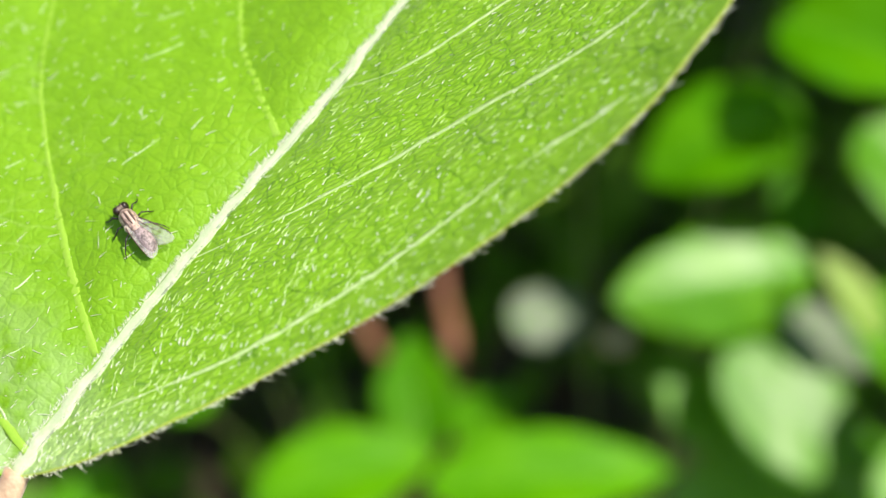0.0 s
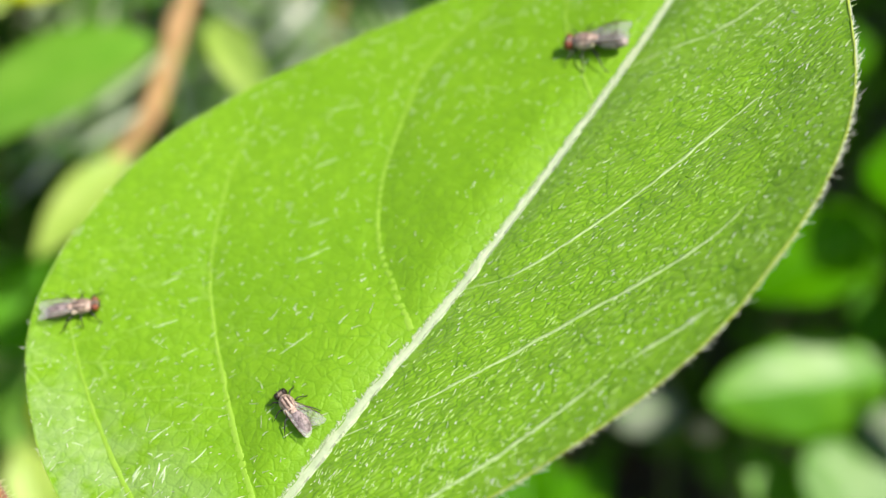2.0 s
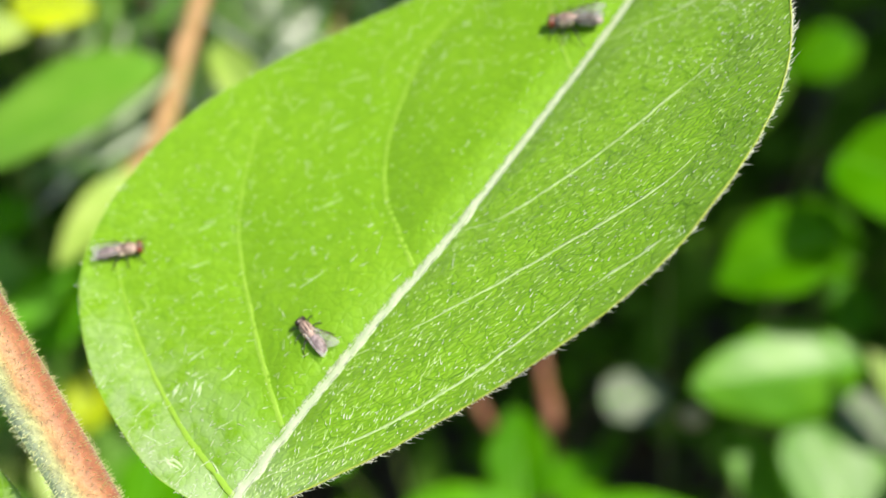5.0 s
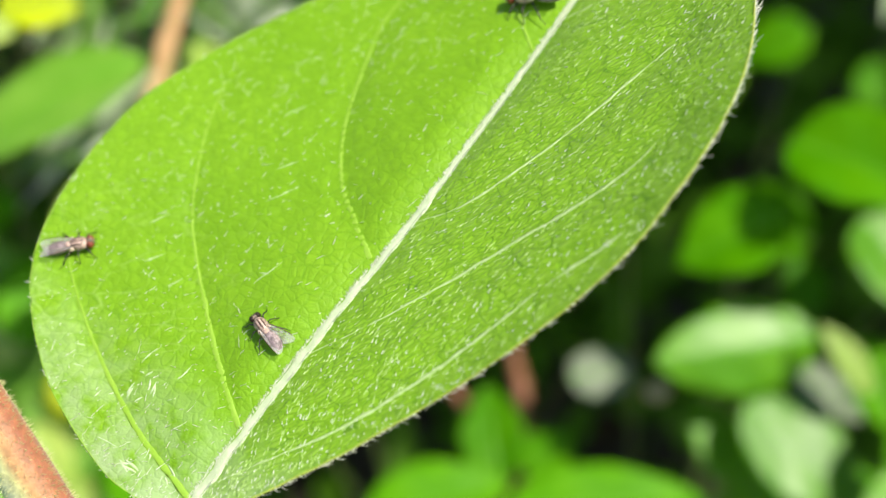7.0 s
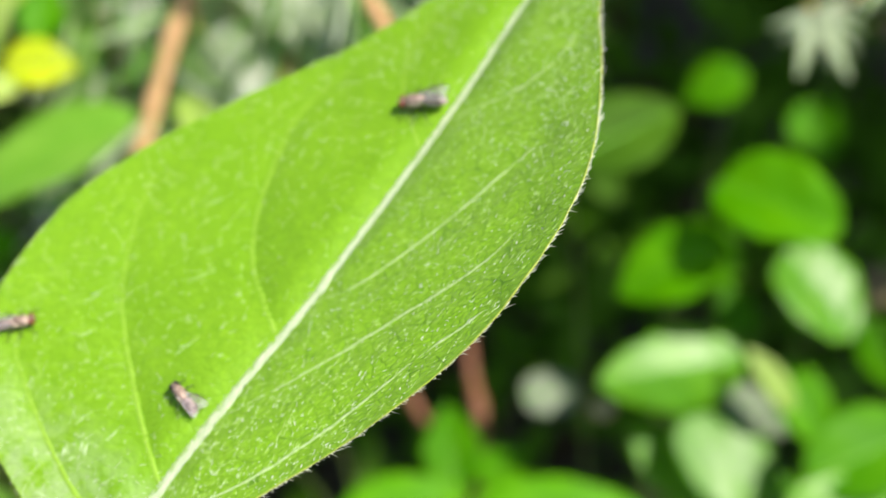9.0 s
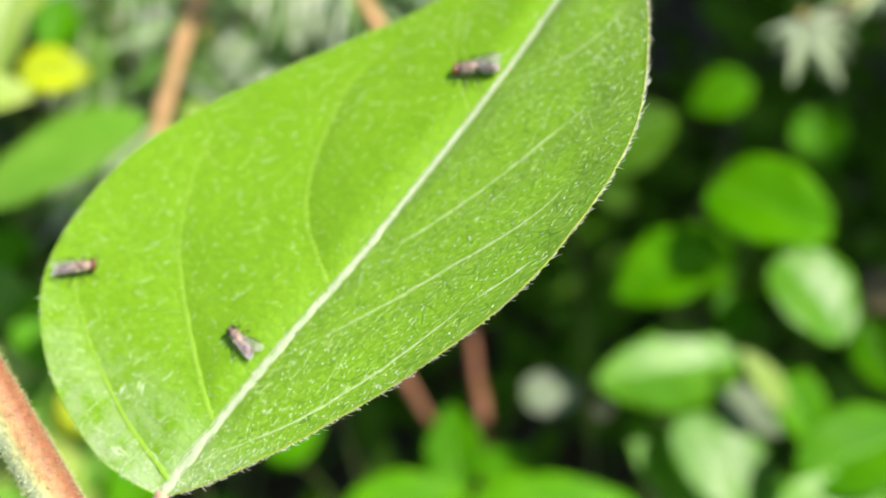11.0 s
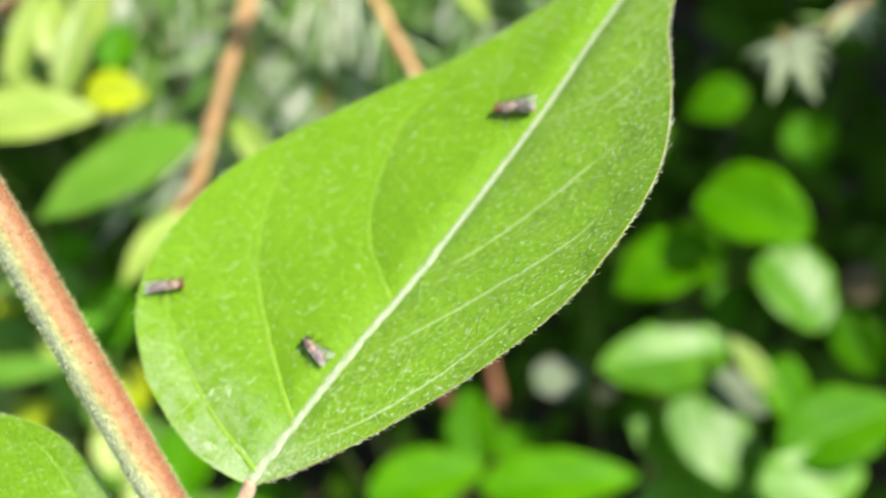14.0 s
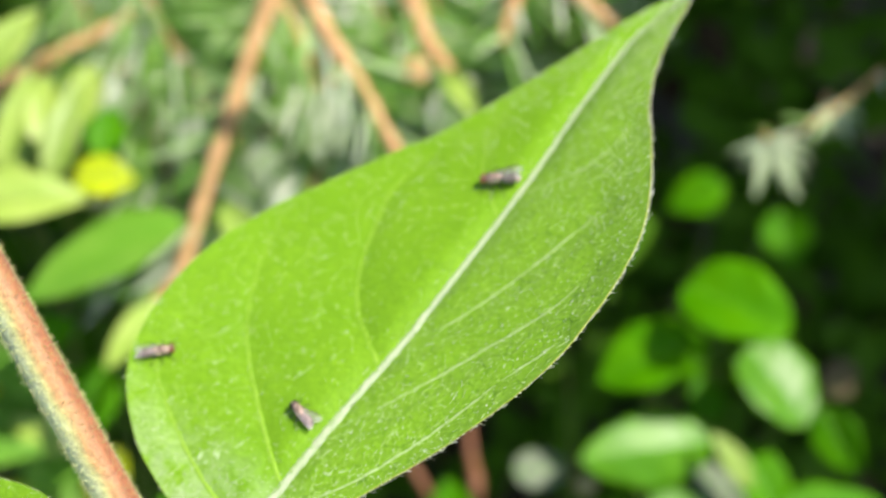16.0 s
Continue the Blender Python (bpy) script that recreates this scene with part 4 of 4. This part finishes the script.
shrub_leaf(shrub, 124.2, -55.2, 400, 44.0, 26.4, 25, 0, 0.5, M_GREEN, 0.25)
shrub_leaf(shrub, 113.3, -70.6, 393, 36.5, 22.5, 10, 0.13, 0.40, M_GLOSS, 0.12)
shrub_leaf(shrub, 138.7, -32.2, 429, 24.5, 17.0, -60, -0.5, -0.1, M_GREEN, 0.25)
shrub_leaf(shrub, 114.0, -47.2, 432, 30.3, 18.0, -70, 0.1, 0.35, M_GREEN, 0.25)
shrub_leaf(shrub, 86.1, -82.3, 435, 43.9, 21.0, 15, 0.148, 0.395, M_GLOSS, 0.1)
shrub_leaf(shrub, 111.4, -82.0, 440, 36.8, 21.3, -40, 0.1, 0.4, M_GREEN, 0.25)
shrub_leaf(shrub, 153.2, -12.2, 472, 16.6, 14.5, 40, 0, 0, M_DRY, 0.25)
shrub_leaf(shrub, 154.2, 44.4, 543, 27.4, 22.7, -80, -0.3, 0.2, M_GREEN, 0.25)
shrub_leaf(shrub, 117.0, 63.1, 551, 26.6, 19.3, 200, -0.3, 0, M_GREEN, 0.25)
# a dim leaf: its shade comes from the darkened green
shrub_leaf(shrub, 58.0, 33.0, 415, 38.0, 25.0, 30, 0.05, 0.4, M_SHADE_GREEN, 0.2)
stems_to_ground(shrub, M_STALK, 0.7)
low_shrub = plant_base("shrub", 14, -50, 460, "low shrub with bright green oval leaves", "shrub")
shrub_leaf(low_shrub, -5.5, -77.1, 429, 41.5, 22.6, 20, 0, 0.55, M_GREEN, 0.25)
shrub_leaf(low_shrub, 37.5, -74.5, 415, 52.8, 20.0, 5, 0, 0.55, M_GREEN, 0.25)
shrub_leaf(low_shrub, 9.9, -61.1, 443, 29.2, 18.5, 100, -0.2, 0.4, M_GREEN, 0.25)
shrub_leaf(low_shrub, 25.9, -68.1, 450, 17.8, 14.8, 40, 0, 0.2, M_GREEN, 0.25)
shrub_leaf(low_shrub, 39.8, -43.3, 436, 19.5, 14.0, 10, 0.202, 0.347, M_GLARE, 0.02, 0.5)
shrub_leaf(low_shrub, -38.8, -56.3, 429, 19.8, 16.0, 30, 0, 0.25, M_GREEN, 0.25)
shrub_leaf(low_shrub, -30.5, -32.2, 429, 20.7, 13.2, 0, 0.3, 0.21, M_GREEN, 0.1)
stems_to_ground(low_shrub, M_STALK, 0.7)
golden_shrub = plant_base("shrub", -130, 0, 470, "golden-leaved shrub with lime and yellow leaves", "shrub")
shrub_leaf(golden_shrub, -117.6, 37.8, 365, 40.0, 17.6, 10, 0.1, 0.4, M_LIME, 0.25)
shrub_leaf(golden_shrub, -110.1, 60.8, 383, 35.3, 10.4, 80, 0.1, 0.2, M_LIME, 0.25)
shrub_leaf(golden_shrub, -94.5, 45.1, 372, 18.0, 13.1, 0, 0.1, 0.3, M_YELLOW, 0.25)
shrub_leaf(golden_shrub, -122.4, 62.7, 375, 32.9, 8.2, 80, 0, 0.2, M_LIME, 0.25)
shrub_leaf(golden_shrub, -127.2, 85.0, 379, 30.0, 13.3, 60, 0, 0.3, M_LIME, 0.25)
shrub_leaf(golden_shrub, -140.0, -57.2, 443, 17.5, 13.6, 30, 0.1, 0.3, M_YELLOW, 0.25)
shrub_leaf(golden_shrub, -115.5, -69.0, 450, 21.8, 14.8, 110, 0.1, 0.3, M_LIME, 0.25)
shrub_leaf(golden_shrub, -119.1, 0.2, 415, 14.6, 11.8, 20, 0.1, 0.3, M_GREEN, 0.25)
shrub_leaf(golden_shrub, -143.9, -14.9, 429, 17.0, 11.3, 70, 0.1, 0.3, M_YELLOW, 0.25)
shrub_leaf(golden_shrub, -137.8, -39.6, 422, 31.5, 9.3, 12, 0.1, 0.4, M_MID, 0.25)
shrub_leaf(golden_shrub, -119.4, -23.9, 458, 32.2, 20.1, 60, 0, 0.2, M_GREEN, 0.25)
shrub_leaf(golden_shrub, -127.0, -33.7, 429, 22.6, 11.3, 150, 0.1, 0.35, M_LIME, 0.25)
shrub_leaf(golden_shrub, -153.5, -72.2, 458, 30.1, 16.1, 40, 0.1, 0.3, M_GREEN, 0.25)
shrub_leaf(golden_shrub, -132.6, -83.7, 455, 26.0, 16.0, 10, 0.2, 0.3, M_MID, 0.25)
shrub_leaf(golden_shrub, -112.1, -50.8, 465, 20.4, 14.3, 70, 0.1, 0.3, M_YELLOW, 0.25)
shrub_leaf(golden_shrub, -106.0, -88.8, 460, 28.3, 16.2, 120, 0.1, 0.3, M_LIME, 0.25)
shrub_leaf(golden_shrub, -165.4, -31.2, 446, 31.4, 17.6, 20, 0.1, 0.3, M_LIME, 0.25)
shrub_leaf(golden_shrub, -160.9, 7.7, 429, 30.1, 17.0, 60, 0.1, 0.3, M_GREEN, 0.25)
shrub_leaf(golden_shrub, -69.6, -92.8, 460, 30.3, 18.2, 60, 0.1, 0.3, M_GREEN, 0.25)
shrub_leaf(golden_shrub, -101.8, 80.2, 479, 42.1, 25.2, 40, 0.1, 0.4, M_GREEN, 0.25)
shrub_leaf(golden_shrub, -67.1, 70.7, 486, 42.7, 23.5, -30, 0.15, 0.4, M_GREEN, 0.25)
shrub_leaf(golden_shrub, -47.8, 102.7, 486, 42.7, 25.6, 20, 0.1, 0.4, M_GREEN, 0.25)
shrub_leaf(golden_shrub, -28.6, 60.0, 486, 38.4, 23.5, 70, 0.15, 0.4, M_GREEN, 0.25)
shrub_leaf(golden_shrub, -0.9, 94.2, 486, 42.7, 23.5, -20, 0.15, 0.4, M_GREEN, 0.25)
shrub_leaf(golden_shrub, -83.2, 119.4, 493, 43.3, 23.8, 10, 0.1, 0.4, M_LIME, 0.25)
shrub_leaf(golden_shrub, -20.4, 128.1, 493, 43.3, 23.8, 150, 0.1, 0.4, M_GREEN, 0.25)
shrub_leaf(golden_shrub, -120.0, 117.2, 493, 43.3, 23.8, 100, 0.1, 0.4, M_LIME, 0.25)
shrub_leaf(golden_shrub, -144.6, -23.8, 455, 51.9, 30.0, 25, 0.1, 0.3, M_MID, 0.25)
shrub_leaf(golden_shrub, -127.3, -51.6, 472, 45.6, 26.9, -30, 0.1, 0.3, M_MID, 0.25)
shrub_leaf(golden_shrub, -151.0, -74.9, 475, 45.9, 27.1, 60, 0.1, 0.3, M_LIME, 0.25)
shrub_leaf(golden_shrub, -173.9, -57.5, 469, 49.4, 26.8, 0, 0.1, 0.3, M_LIME, 0.25)
shrub_leaf(golden_shrub, -110.2, -77.6, 479, 42.1, 25.2, 40, 0.1, 0.3, M_MID, 0.25)
shrub_leaf(golden_shrub, -129.3, -101.3, 472, 49.7, 26.9, 0, 0.1, 0.3, M_MID, 0.25)
shrub_leaf(golden_shrub, -89.2, -105.0, 479, 46.3, 27.4, 20, 0.1, 0.3, M_MID, 0.25)
shrub_leaf(golden_shrub, -147.7, -5.5, 429, 43.3, 24.5, 10, 0.15, 0.4, M_LIME, 0.25)
shrub_leaf(golden_shrub, -128.1, -13.8, 423, 33.5, 20.4, -25, 0.15, 0.4, M_MID, 0.25)
shrub_leaf(golden_shrub, -145.9, -34.2, 435, 45.8, 22.9, 15, 0.15, 0.4, M_MID, 0.25)
shrub_leaf(golden_shrub, -124.2, -39.0, 446, 35.3, 21.6, 70, 0.15, 0.4, M_MID, 0.25)
shrub_leaf(golden_shrub, -91.2, -72.2, 458, 34.2, 20.1, 80, 0, 0.2, M_GREEN, 0.25)
shrub_leaf(golden_shrub, -119.0, 68.0, 392, 26.0, 11.0, 95, 0.1, 0.3, M_LIME, 0.25)
shrub_leaf(golden_shrub, -108.0, 74.0, 396, 24.0, 12.0, 80, 0.1, 0.3, M_LIME, 0.25)
shrub_leaf(golden_shrub, -130.0, 54.0, 398, 24.0, 14.0, 60, 0.1, 0.3, M_LIME, 0.25)
shrub_leaf(golden_shrub, -99.0, 61.5, 390, 17.0, 12.0, 80, 0.1, 0.3, M_GREEN, 0.25)
shrub_leaf(golden_shrub, -110.0, -21.0, 424, 31.0, 20.0, 65, 0.3, 0.4, M_GREEN, 0.2)
stems_to_ground(golden_shrub, M_STALK, 0.7)
sapling = plant_base("sapling", -100, 10, 440, "sapling with a long mid-green leaf", "sapling")
shrub_leaf(sapling, -96.1, 22.4, 375, 53.5, 22.2, 207, -0.25, 0.45, M_MID, 0.15)
stems_to_ground(sapling, M_STALK, 0.9)

for owner, x, y, d, r in ((shrub, 56.9, -50.2, 449, 3.7), (low_shrub, 36.5, -80.8, 460, 2.9)):
    bm = bmesh.new()
    ellipsoid(bm, owner.matrix_world.inverted() @ slope(x, y, d), (r * MM, r * 0.8 * MM, r * 0.8 * MM), u=12, v=8)
    part("bud", bm, M_BUD, owner, "beige bud")


def dry_stem(points, thick, label):
    p = slope(*points[-1])
    ob = new("dry_stem")
    ob.matrix_world = pose(p.x, p.y, 0)
    tagged(ob, label, "stem")
    inv = ob.matrix_world.inverted()
    path = [tuple(inv @ slope(*q)) for q in points] + [(0.0, 0.05, 0.0)]
    bm = bmesh.new()
    tube(bm, by_length(smooth_path(path, 10), 50), lambda t: thick * (0.7 + 0.3 * t) * MM * (1 + 0.15 * math.sin(t * 31)), 10, rough=0.2)
    part("bark", bm, M_DRYSTEM, ob)


dry_stem([(10.6, 2.3, 472), (13.7, -16.4, 472), (17.4, -41.2, 472), (19.9, -66.1, 472)], 2.9, "bare red-brown woody stem in the shade")
dry_stem([(-19.2, -24.3, 465), (-10.0, -36.5, 465), (0.2, -52.9, 465), (7.3, -71.2, 465)], 2.8, "leaning bare red-brown woody stem")


def needle_shoot(points, thick, needles, length, seed, label, pods=()):
    """A conifer shoot: a twig set all round with flat needles."""
    ob = new("conifer_branch")
    p = slope(*points[0])
    ob.matrix_world = Matrix.Translation(p)
    tagged(ob, label, "branch", "conifer branches")
    twig(ob, points, thick, M_TWIG, "twig", "orange-brown twig")
    inv = ob.matrix_world.inverted()
    path = [Vector(q) for q in by_length(smooth_path([tuple(inv @ slope(*q)) for q in points], 10), 60)]
    rng = random.Random(seed)
    # the needles lie in two flat ranks, turned to the light
    flat = (SLOPE.to_3x3() @ Vector((0.2, 0.25, 0.95))).normalized()
    verts, faces = [], []
    for _ in range(needles):
        i = rng.uniform(0, 58)
        j, f = int(i), i - int(i)
        root = path[j].lerp(path[j + 1], f)
        d = (path[j + 1] - path[j]).normalized()
        side = d.cross(flat).normalized() * rng.choice((-1, 1))
        way = (side * rng.uniform(0.25, 1.0) + d * rng.uniform(0.6, 1.3) + flat * rng.gauss(0.05, 0.4)).normalized()
        wide = way.cross(flat + side * rng.uniform(-0.3, 0.3)).normalized()
        thin = wide.cross(way).normalized()
        ln, w = length * rng.uniform(0.7, 1.2) * MM, rng.uniform(0.32, 0.75) * MM
        k = len(verts)
        for s, ww in ((0.0, 0.5), (0.25, 1.0), (0.75, 0.9)):
            c = root + way * ln * s - d * ln * 0.12 * s * s
            verts += [c + wide * w * ww, c + thin * w * 0.3, c - wide * w * ww, c - thin * w * 0.2]
        verts.append(root + way * ln - d * ln * 0.12)
        for q in (0, 4):
            for m in range(4):
                faces.append((k + q + m, k + q + (m + 1) % 4, k + q + 4 + (m + 1) % 4, k + q + 4 + m))
        for m in range(4):
            faces.append((k + 8 + m, k + 8 + (m + 1) % 4, k + 12))
    raw_part("needles", verts, faces, M_NEEDLE, ob, "silvery green flat needles", "stuff")
    for x, y, d, ln, w, head in pods:
        leafy = part("young_shoot", broad_blade(ln, w, 0.5), M_LIME, ob, "pale lime young shoot")
        leafy.matrix_local = inv @ facing(x, y, d, head, 0.1, 0.3)
    return ob


needle_shoot([(-47.8, 106.2, 383), (-57.9, 74.2, 383), (-63.8, 54.0, 383), (-68.0, 39.7, 383), (-73.9, 18.7, 383), (-83.1, 6.9, 383)], 3.3, 40, 26, 1, "conifer branch with orange twig and lime shoot tips", [(-84.9, 0.2, 375, 27, 10, 235), (-55.0, 29.5, 375, 22, 9, -58)])
needle_shoot([(-36.0, 95.1, 343), (-27.7, 80.0, 343), (-18.7, 66.5, 343), (-12.7, 55.9, 343), (-5.9, 43.9, 343)], 2.9, 40, 26, 2, "conifer branch with orange-brown twig")
needle_shoot([(-8.1, 103.8, 375), (-2.3, 89.0, 375), (5.1, 79.1, 375)], 3.7, 40, 26, 3, "conifer branch with orange twig and lime tip", [(8.3, 72.0, 372, 16, 7, -60)])
needle_shoot([(-151.1, 68.2, 408), (-129.6, 82.5, 408), (-95.6, 102.2, 408)], 3.4, 60, 26, 4, "conifer branch with pale orange twig")


def shoot_tip(x, y, d, ways, label):
    """The tip of a conifer shoot, with a fan of broad pale needles hanging from a short twig."""
    ob = new("conifer_branch")
    ob.matrix_world = Matrix.Translation(slope(x, y, d))
    tagged(ob, label, "branch", "conifer branches")
    twig(ob, [(x + 5, y + 6, d + 16), (x + 2, y + 3, d + 8), (x, y + 1, d)], 1.4, M_TWIG, "twig", "orange-brown twig")
    inv = ob.matrix_world.inverted()
    for way, ln, wide in ways:
        mid = Vector((x + 0.5 * ln * math.cos(radians(way)), y + 0.5 * ln * math.sin(radians(way)), 0))
        n = part("needle", broad_blade(ln, wide, 0.3), M_PETAL, ob)
        n.matrix_local = inv @ facing(mid.x, mid.y, d - 3, way, 0.14, 0.1)


needle_shoot([(26.5, 112, 375), (23.9, 101.0, 375), (20.2, 87.0, 375)], 3.2, 30, 24, 11, "conifer branch with orange-brown twig")
needle_shoot([(36, 109, 375), (44.1, 101.5, 375), (53.4, 94.1, 375), (60, 90, 377)], 3.2, 30, 24, 12, "conifer branch with pale orange twig")
needle_shoot([(-5.4, 76.9, 366), (-4.6, 79.5, 378), (-2.0, 84.0, 396)], 3.8, 6, 20, 13, "cut orange conifer twig seen end on")
shoot_tip(2.4, 74.0, 392, ((-100, 13, 4.6), (-70, 12, 4.2), (-125, 12, 3.6), (-40, 10, 3.2)), "conifer shoot tip with broad pale needles")
shoot_tip(-31.5, 78.0, 392, ((-95, 26, 4.4), (-80, 24, 4.6), (-110, 22, 3.8), (-65, 18, 3.2), (-130, 16, 3.2)), "conifer shoot tip with long whitish needles")
shoot_tip(-52.0, 62.0, 398, ((-100, 22, 3.8), (-82, 24, 3.8), (-118, 18, 3.4), (-60, 16, 3.0)), "conifer shoot tip with long whitish needles")
shoot_tip(-73.0, 70.0, 400, ((-96, 24, 3.6), (-84, 25, 3.8), (-106, 22, 3.4), (-72, 20, 3.0), (-120, 18, 3.0)), "conifer shoot tip with long whitish needles")
shoot_tip(-22.0, 76.0, 398, ((-98, 24, 4.0), (-84, 25, 3.8), (-112, 20, 3.6), (-66, 18, 3.2)), "conifer shoot tip with long whitish needles")
shoot_tip(-53.0, 54.0, 402, ((-55, 22, 3.4), (-42, 21, 3.0), (-68, 22, 3.4), (-82, 18, 3.0)), "conifer shoot tip with long whitish needles")
shoot_tip(-77.0, 32.0, 404, ((-128, 22, 3.8), (-114, 23, 3.6), (-142, 20, 3.4), (-100, 18, 3.0)), "conifer shoot tip with long whitish needles")
shoot_tip(-100.0, 82.0, 404, ((-92, 17, 4.2), (-74, 15, 3.4), (-110, 15, 3.4)), "conifer shoot tip with broad pale needles")
shoot_tip(105.0, 63.7, 396, ((-104, 19, 4.2), (-62, 21, 4.2), (-72, 17, 2.0), (-84, 10, 1.6), (-42, 17, 2.0), (-24, 16, 1.8), (-5, 15, 1.6), (-135, 13, 1.8), (-160, 14, 1.8), (20, 13, 1.4)), "conifer shoot tip with broad pale needles")
shoot_tip(125.8, 75.7, 400, ((-115, 13, 2.8), (-62, 14, 3.0), (-20, 12, 2.4), (-90, 11, 2.2), (-40, 13, 2.2), (-140, 11, 2.2), (10, 11, 2.0)), "smaller conifer shoot tip with pale needles")
needle_shoot([(142.0, 87.2, 396), (128.0, 75.0, 396), (114.1, 66.3, 396), (106.3, 61.1, 396)], 0.8, 8, 14, 5, "conifer branch hanging in the shade")

for row, seed in (([(-96.6, 115.9, 412), (-82.1, 90.6, 412), (-65.8, 68.9, 412), (-56.8, 43.6, 412)], 6), ([(-54.4, 118.3, 408), (-40.1, 89.7, 408), (-34.7, 62.8, 408), (-40.1, 37.8, 408)], 7), ([(-4.3, 119.6, 412), (4.7, 97.9, 412), (11.9, 83.4, 412), (15.6, 72.5, 412)], 8), ([(-121.8, 121.2, 418), (-107.1, 91.9, 418), (-88.8, 62.5, 418), (-83.3, 33.2, 418)], 9), ([(-26.2, 124.0, 415), (-15.3, 102.2, 415), (-4.4, 76.7, 415), (2.9, 60.3, 415)], 10)):
    needle_shoot(row, 1.8, 400, 44, seed, "conifer branch thick with silvery green needles")


def undergrowth(seed, count):
    """Dim foliage deep in the bed, beyond counting."""
    rng = random.Random(seed)
    verts, faces = [], []
    for _ in range(count):
        x, y, d = rng.uniform(-300, 340), rng.uniform(-190, 220), rng.uniform(600, 770)
        ln, w = rng.uniform(17, 34), rng.uniform(10, 18)
        m = facing(x, y, d, rng.uniform(0, 360), rng.gauss(0, 0.35), rng.gauss(0.2, 0.35))
        if (m.translation.z < 0.012):
            continue
        k = len(verts)
        for s, ww in ((-0.5, 0.05), (-0.25, 0.75), (0.05, 1.0), (0.3, 0.75), (0.5, 0.04)):
            for q in (-1, 0, 1):
                verts.append(m @ (Vector((ln * s, q * w * ww * 0.5, abs(q) * 1.2 - ln * 0.2 * s * s)) * MM))
        for r in range(4):
            for q in range(2):
                a = k + r * 3 + q
                faces.append((a, a + 3, a + 4, a + 1))
    return verts, faces


# the deep green foliage carries part of its shade in its colour
for seed, count, mat, label in ((21, 2600, M_SHADE_GREEN, "dim dark green foliage deep in the bed"), (22, 260, M_LITTER, "dry brown leaves deep in the bed")):
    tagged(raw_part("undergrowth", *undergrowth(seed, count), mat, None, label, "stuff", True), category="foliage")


# places behind that the added boughs must leave in the sun
GAPS = [(slope(105.0, 63.7, 396), 0.032), (slope(125.8, 75.7, 400), 0.018), (slope(154.1, 44.4, 543), 0.022), (slope(116.9, 63.0, 550), 0.034)]


def shade_canopy():
    """An unseen shrub added behind and over the bed, to keep it in the shade."""
    rng = random.Random(31)
    verts, faces = [], []
    for _ in range(14000):
        if rng.random() < 0.7:
            # boughs between the sun and the back of the bed
            px, py, z = rng.uniform(-0.2, 0.65) + rng.gauss(0, 0.05), rng.uniform(0.04, 0.64) + abs(rng.gauss(0, 0.04)), rng.uniform(0.58, 0.8)
            if px < 0.045 and py < 0.17:
                continue
            q = SLOPE @ Vector((px, py, -0.407))
            x, y, _ = q + SUN * ((z - q.z) / SUN.z)
        else:
            # the body of the crown, a low uneven dome
            turn, out = rng.uniform(0, 2 * math.pi), math.sqrt(rng.random()) * rng.uniform(0.85, 1.1)
            x, y = 0.42 + 0.95 * out * math.cos(turn), 1.14 + 0.5 * out * math.sin(turn)
            z = 0.45 + rng.random() * (0.15 + 0.4 * max(0, 1 - out * out)) * (0.8 + 0.4 * math.sin(7 * x + 5 * y))
        m = pose(x, y, z, rng.uniform(-45, 45), rng.uniform(-45, 45), rng.uniform(0, 360))
        # openings left in the added boughs, so that sun reaches chosen tips and leaves
        if any((Vector((x, y, z)) - p).cross(SUN).length < r for p, r in GAPS):
            continue
        ln, w = rng.uniform(40, 75), rng.uniform(22, 40)
        k = len(verts)
        for s, ww in ((-0.5, 0.05), (-0.25, 0.75), (0.05, 1.0), (0.3, 0.75), (0.5, 0.04)):
            for q in (-1, 0, 1):
                verts.append(m @ (Vector((ln * s, q * w * ww * 0.5, abs(q) * 2.5 - ln * 0.2 * s * s)) * MM))
        for r in range(4):
            for q in range(2):
                a = k + r * 3 + q
                faces.append((a, a + 3, a + 4, a + 1))
    crown = raw_part("crown", verts, faces, M_SHADE_GREEN, None, "dense dark green crown, unseen, added to block the sun", "stuff", True)
    tree = new("unseen_shade_shrub")
    tree.matrix_world = pose(0.5, 1.2, 0)
    tagged(tree, "unseen dark green shrub, added to shade the bed", "shrub")
    crown.parent, crown.matrix_local = tree, tree.matrix_world.inverted()
    for i in range(5):
        bm = bmesh.new()
        a = i * 1.3
        tip = Vector((math.cos(a) * 0.45, math.sin(a) * 0.3, 0.75))
        tube(bm, by_length(smooth_path([(0, 0, -0.01), tuple(tip * 0.3 + Vector((0, 0, 0.1))), tuple(tip)], 10), 24), lambda t: (0.012 - 0.009 * t), 8, rough=0.1)
        part("limb", bm, M_DRYSTEM, tree)


shade_canopy()


# ---------------------------------------------------------------- what moves
def motions():
    """The plant sways in the wind, and the flies ride on its leaf."""
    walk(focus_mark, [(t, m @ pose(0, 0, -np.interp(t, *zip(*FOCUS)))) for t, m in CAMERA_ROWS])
    walk(plant, PLANT_ROWS)
    for ob, place in FLIES:
        walk(ob, [(t, m @ place) for t, m in PLANT_ROWS])


motions()
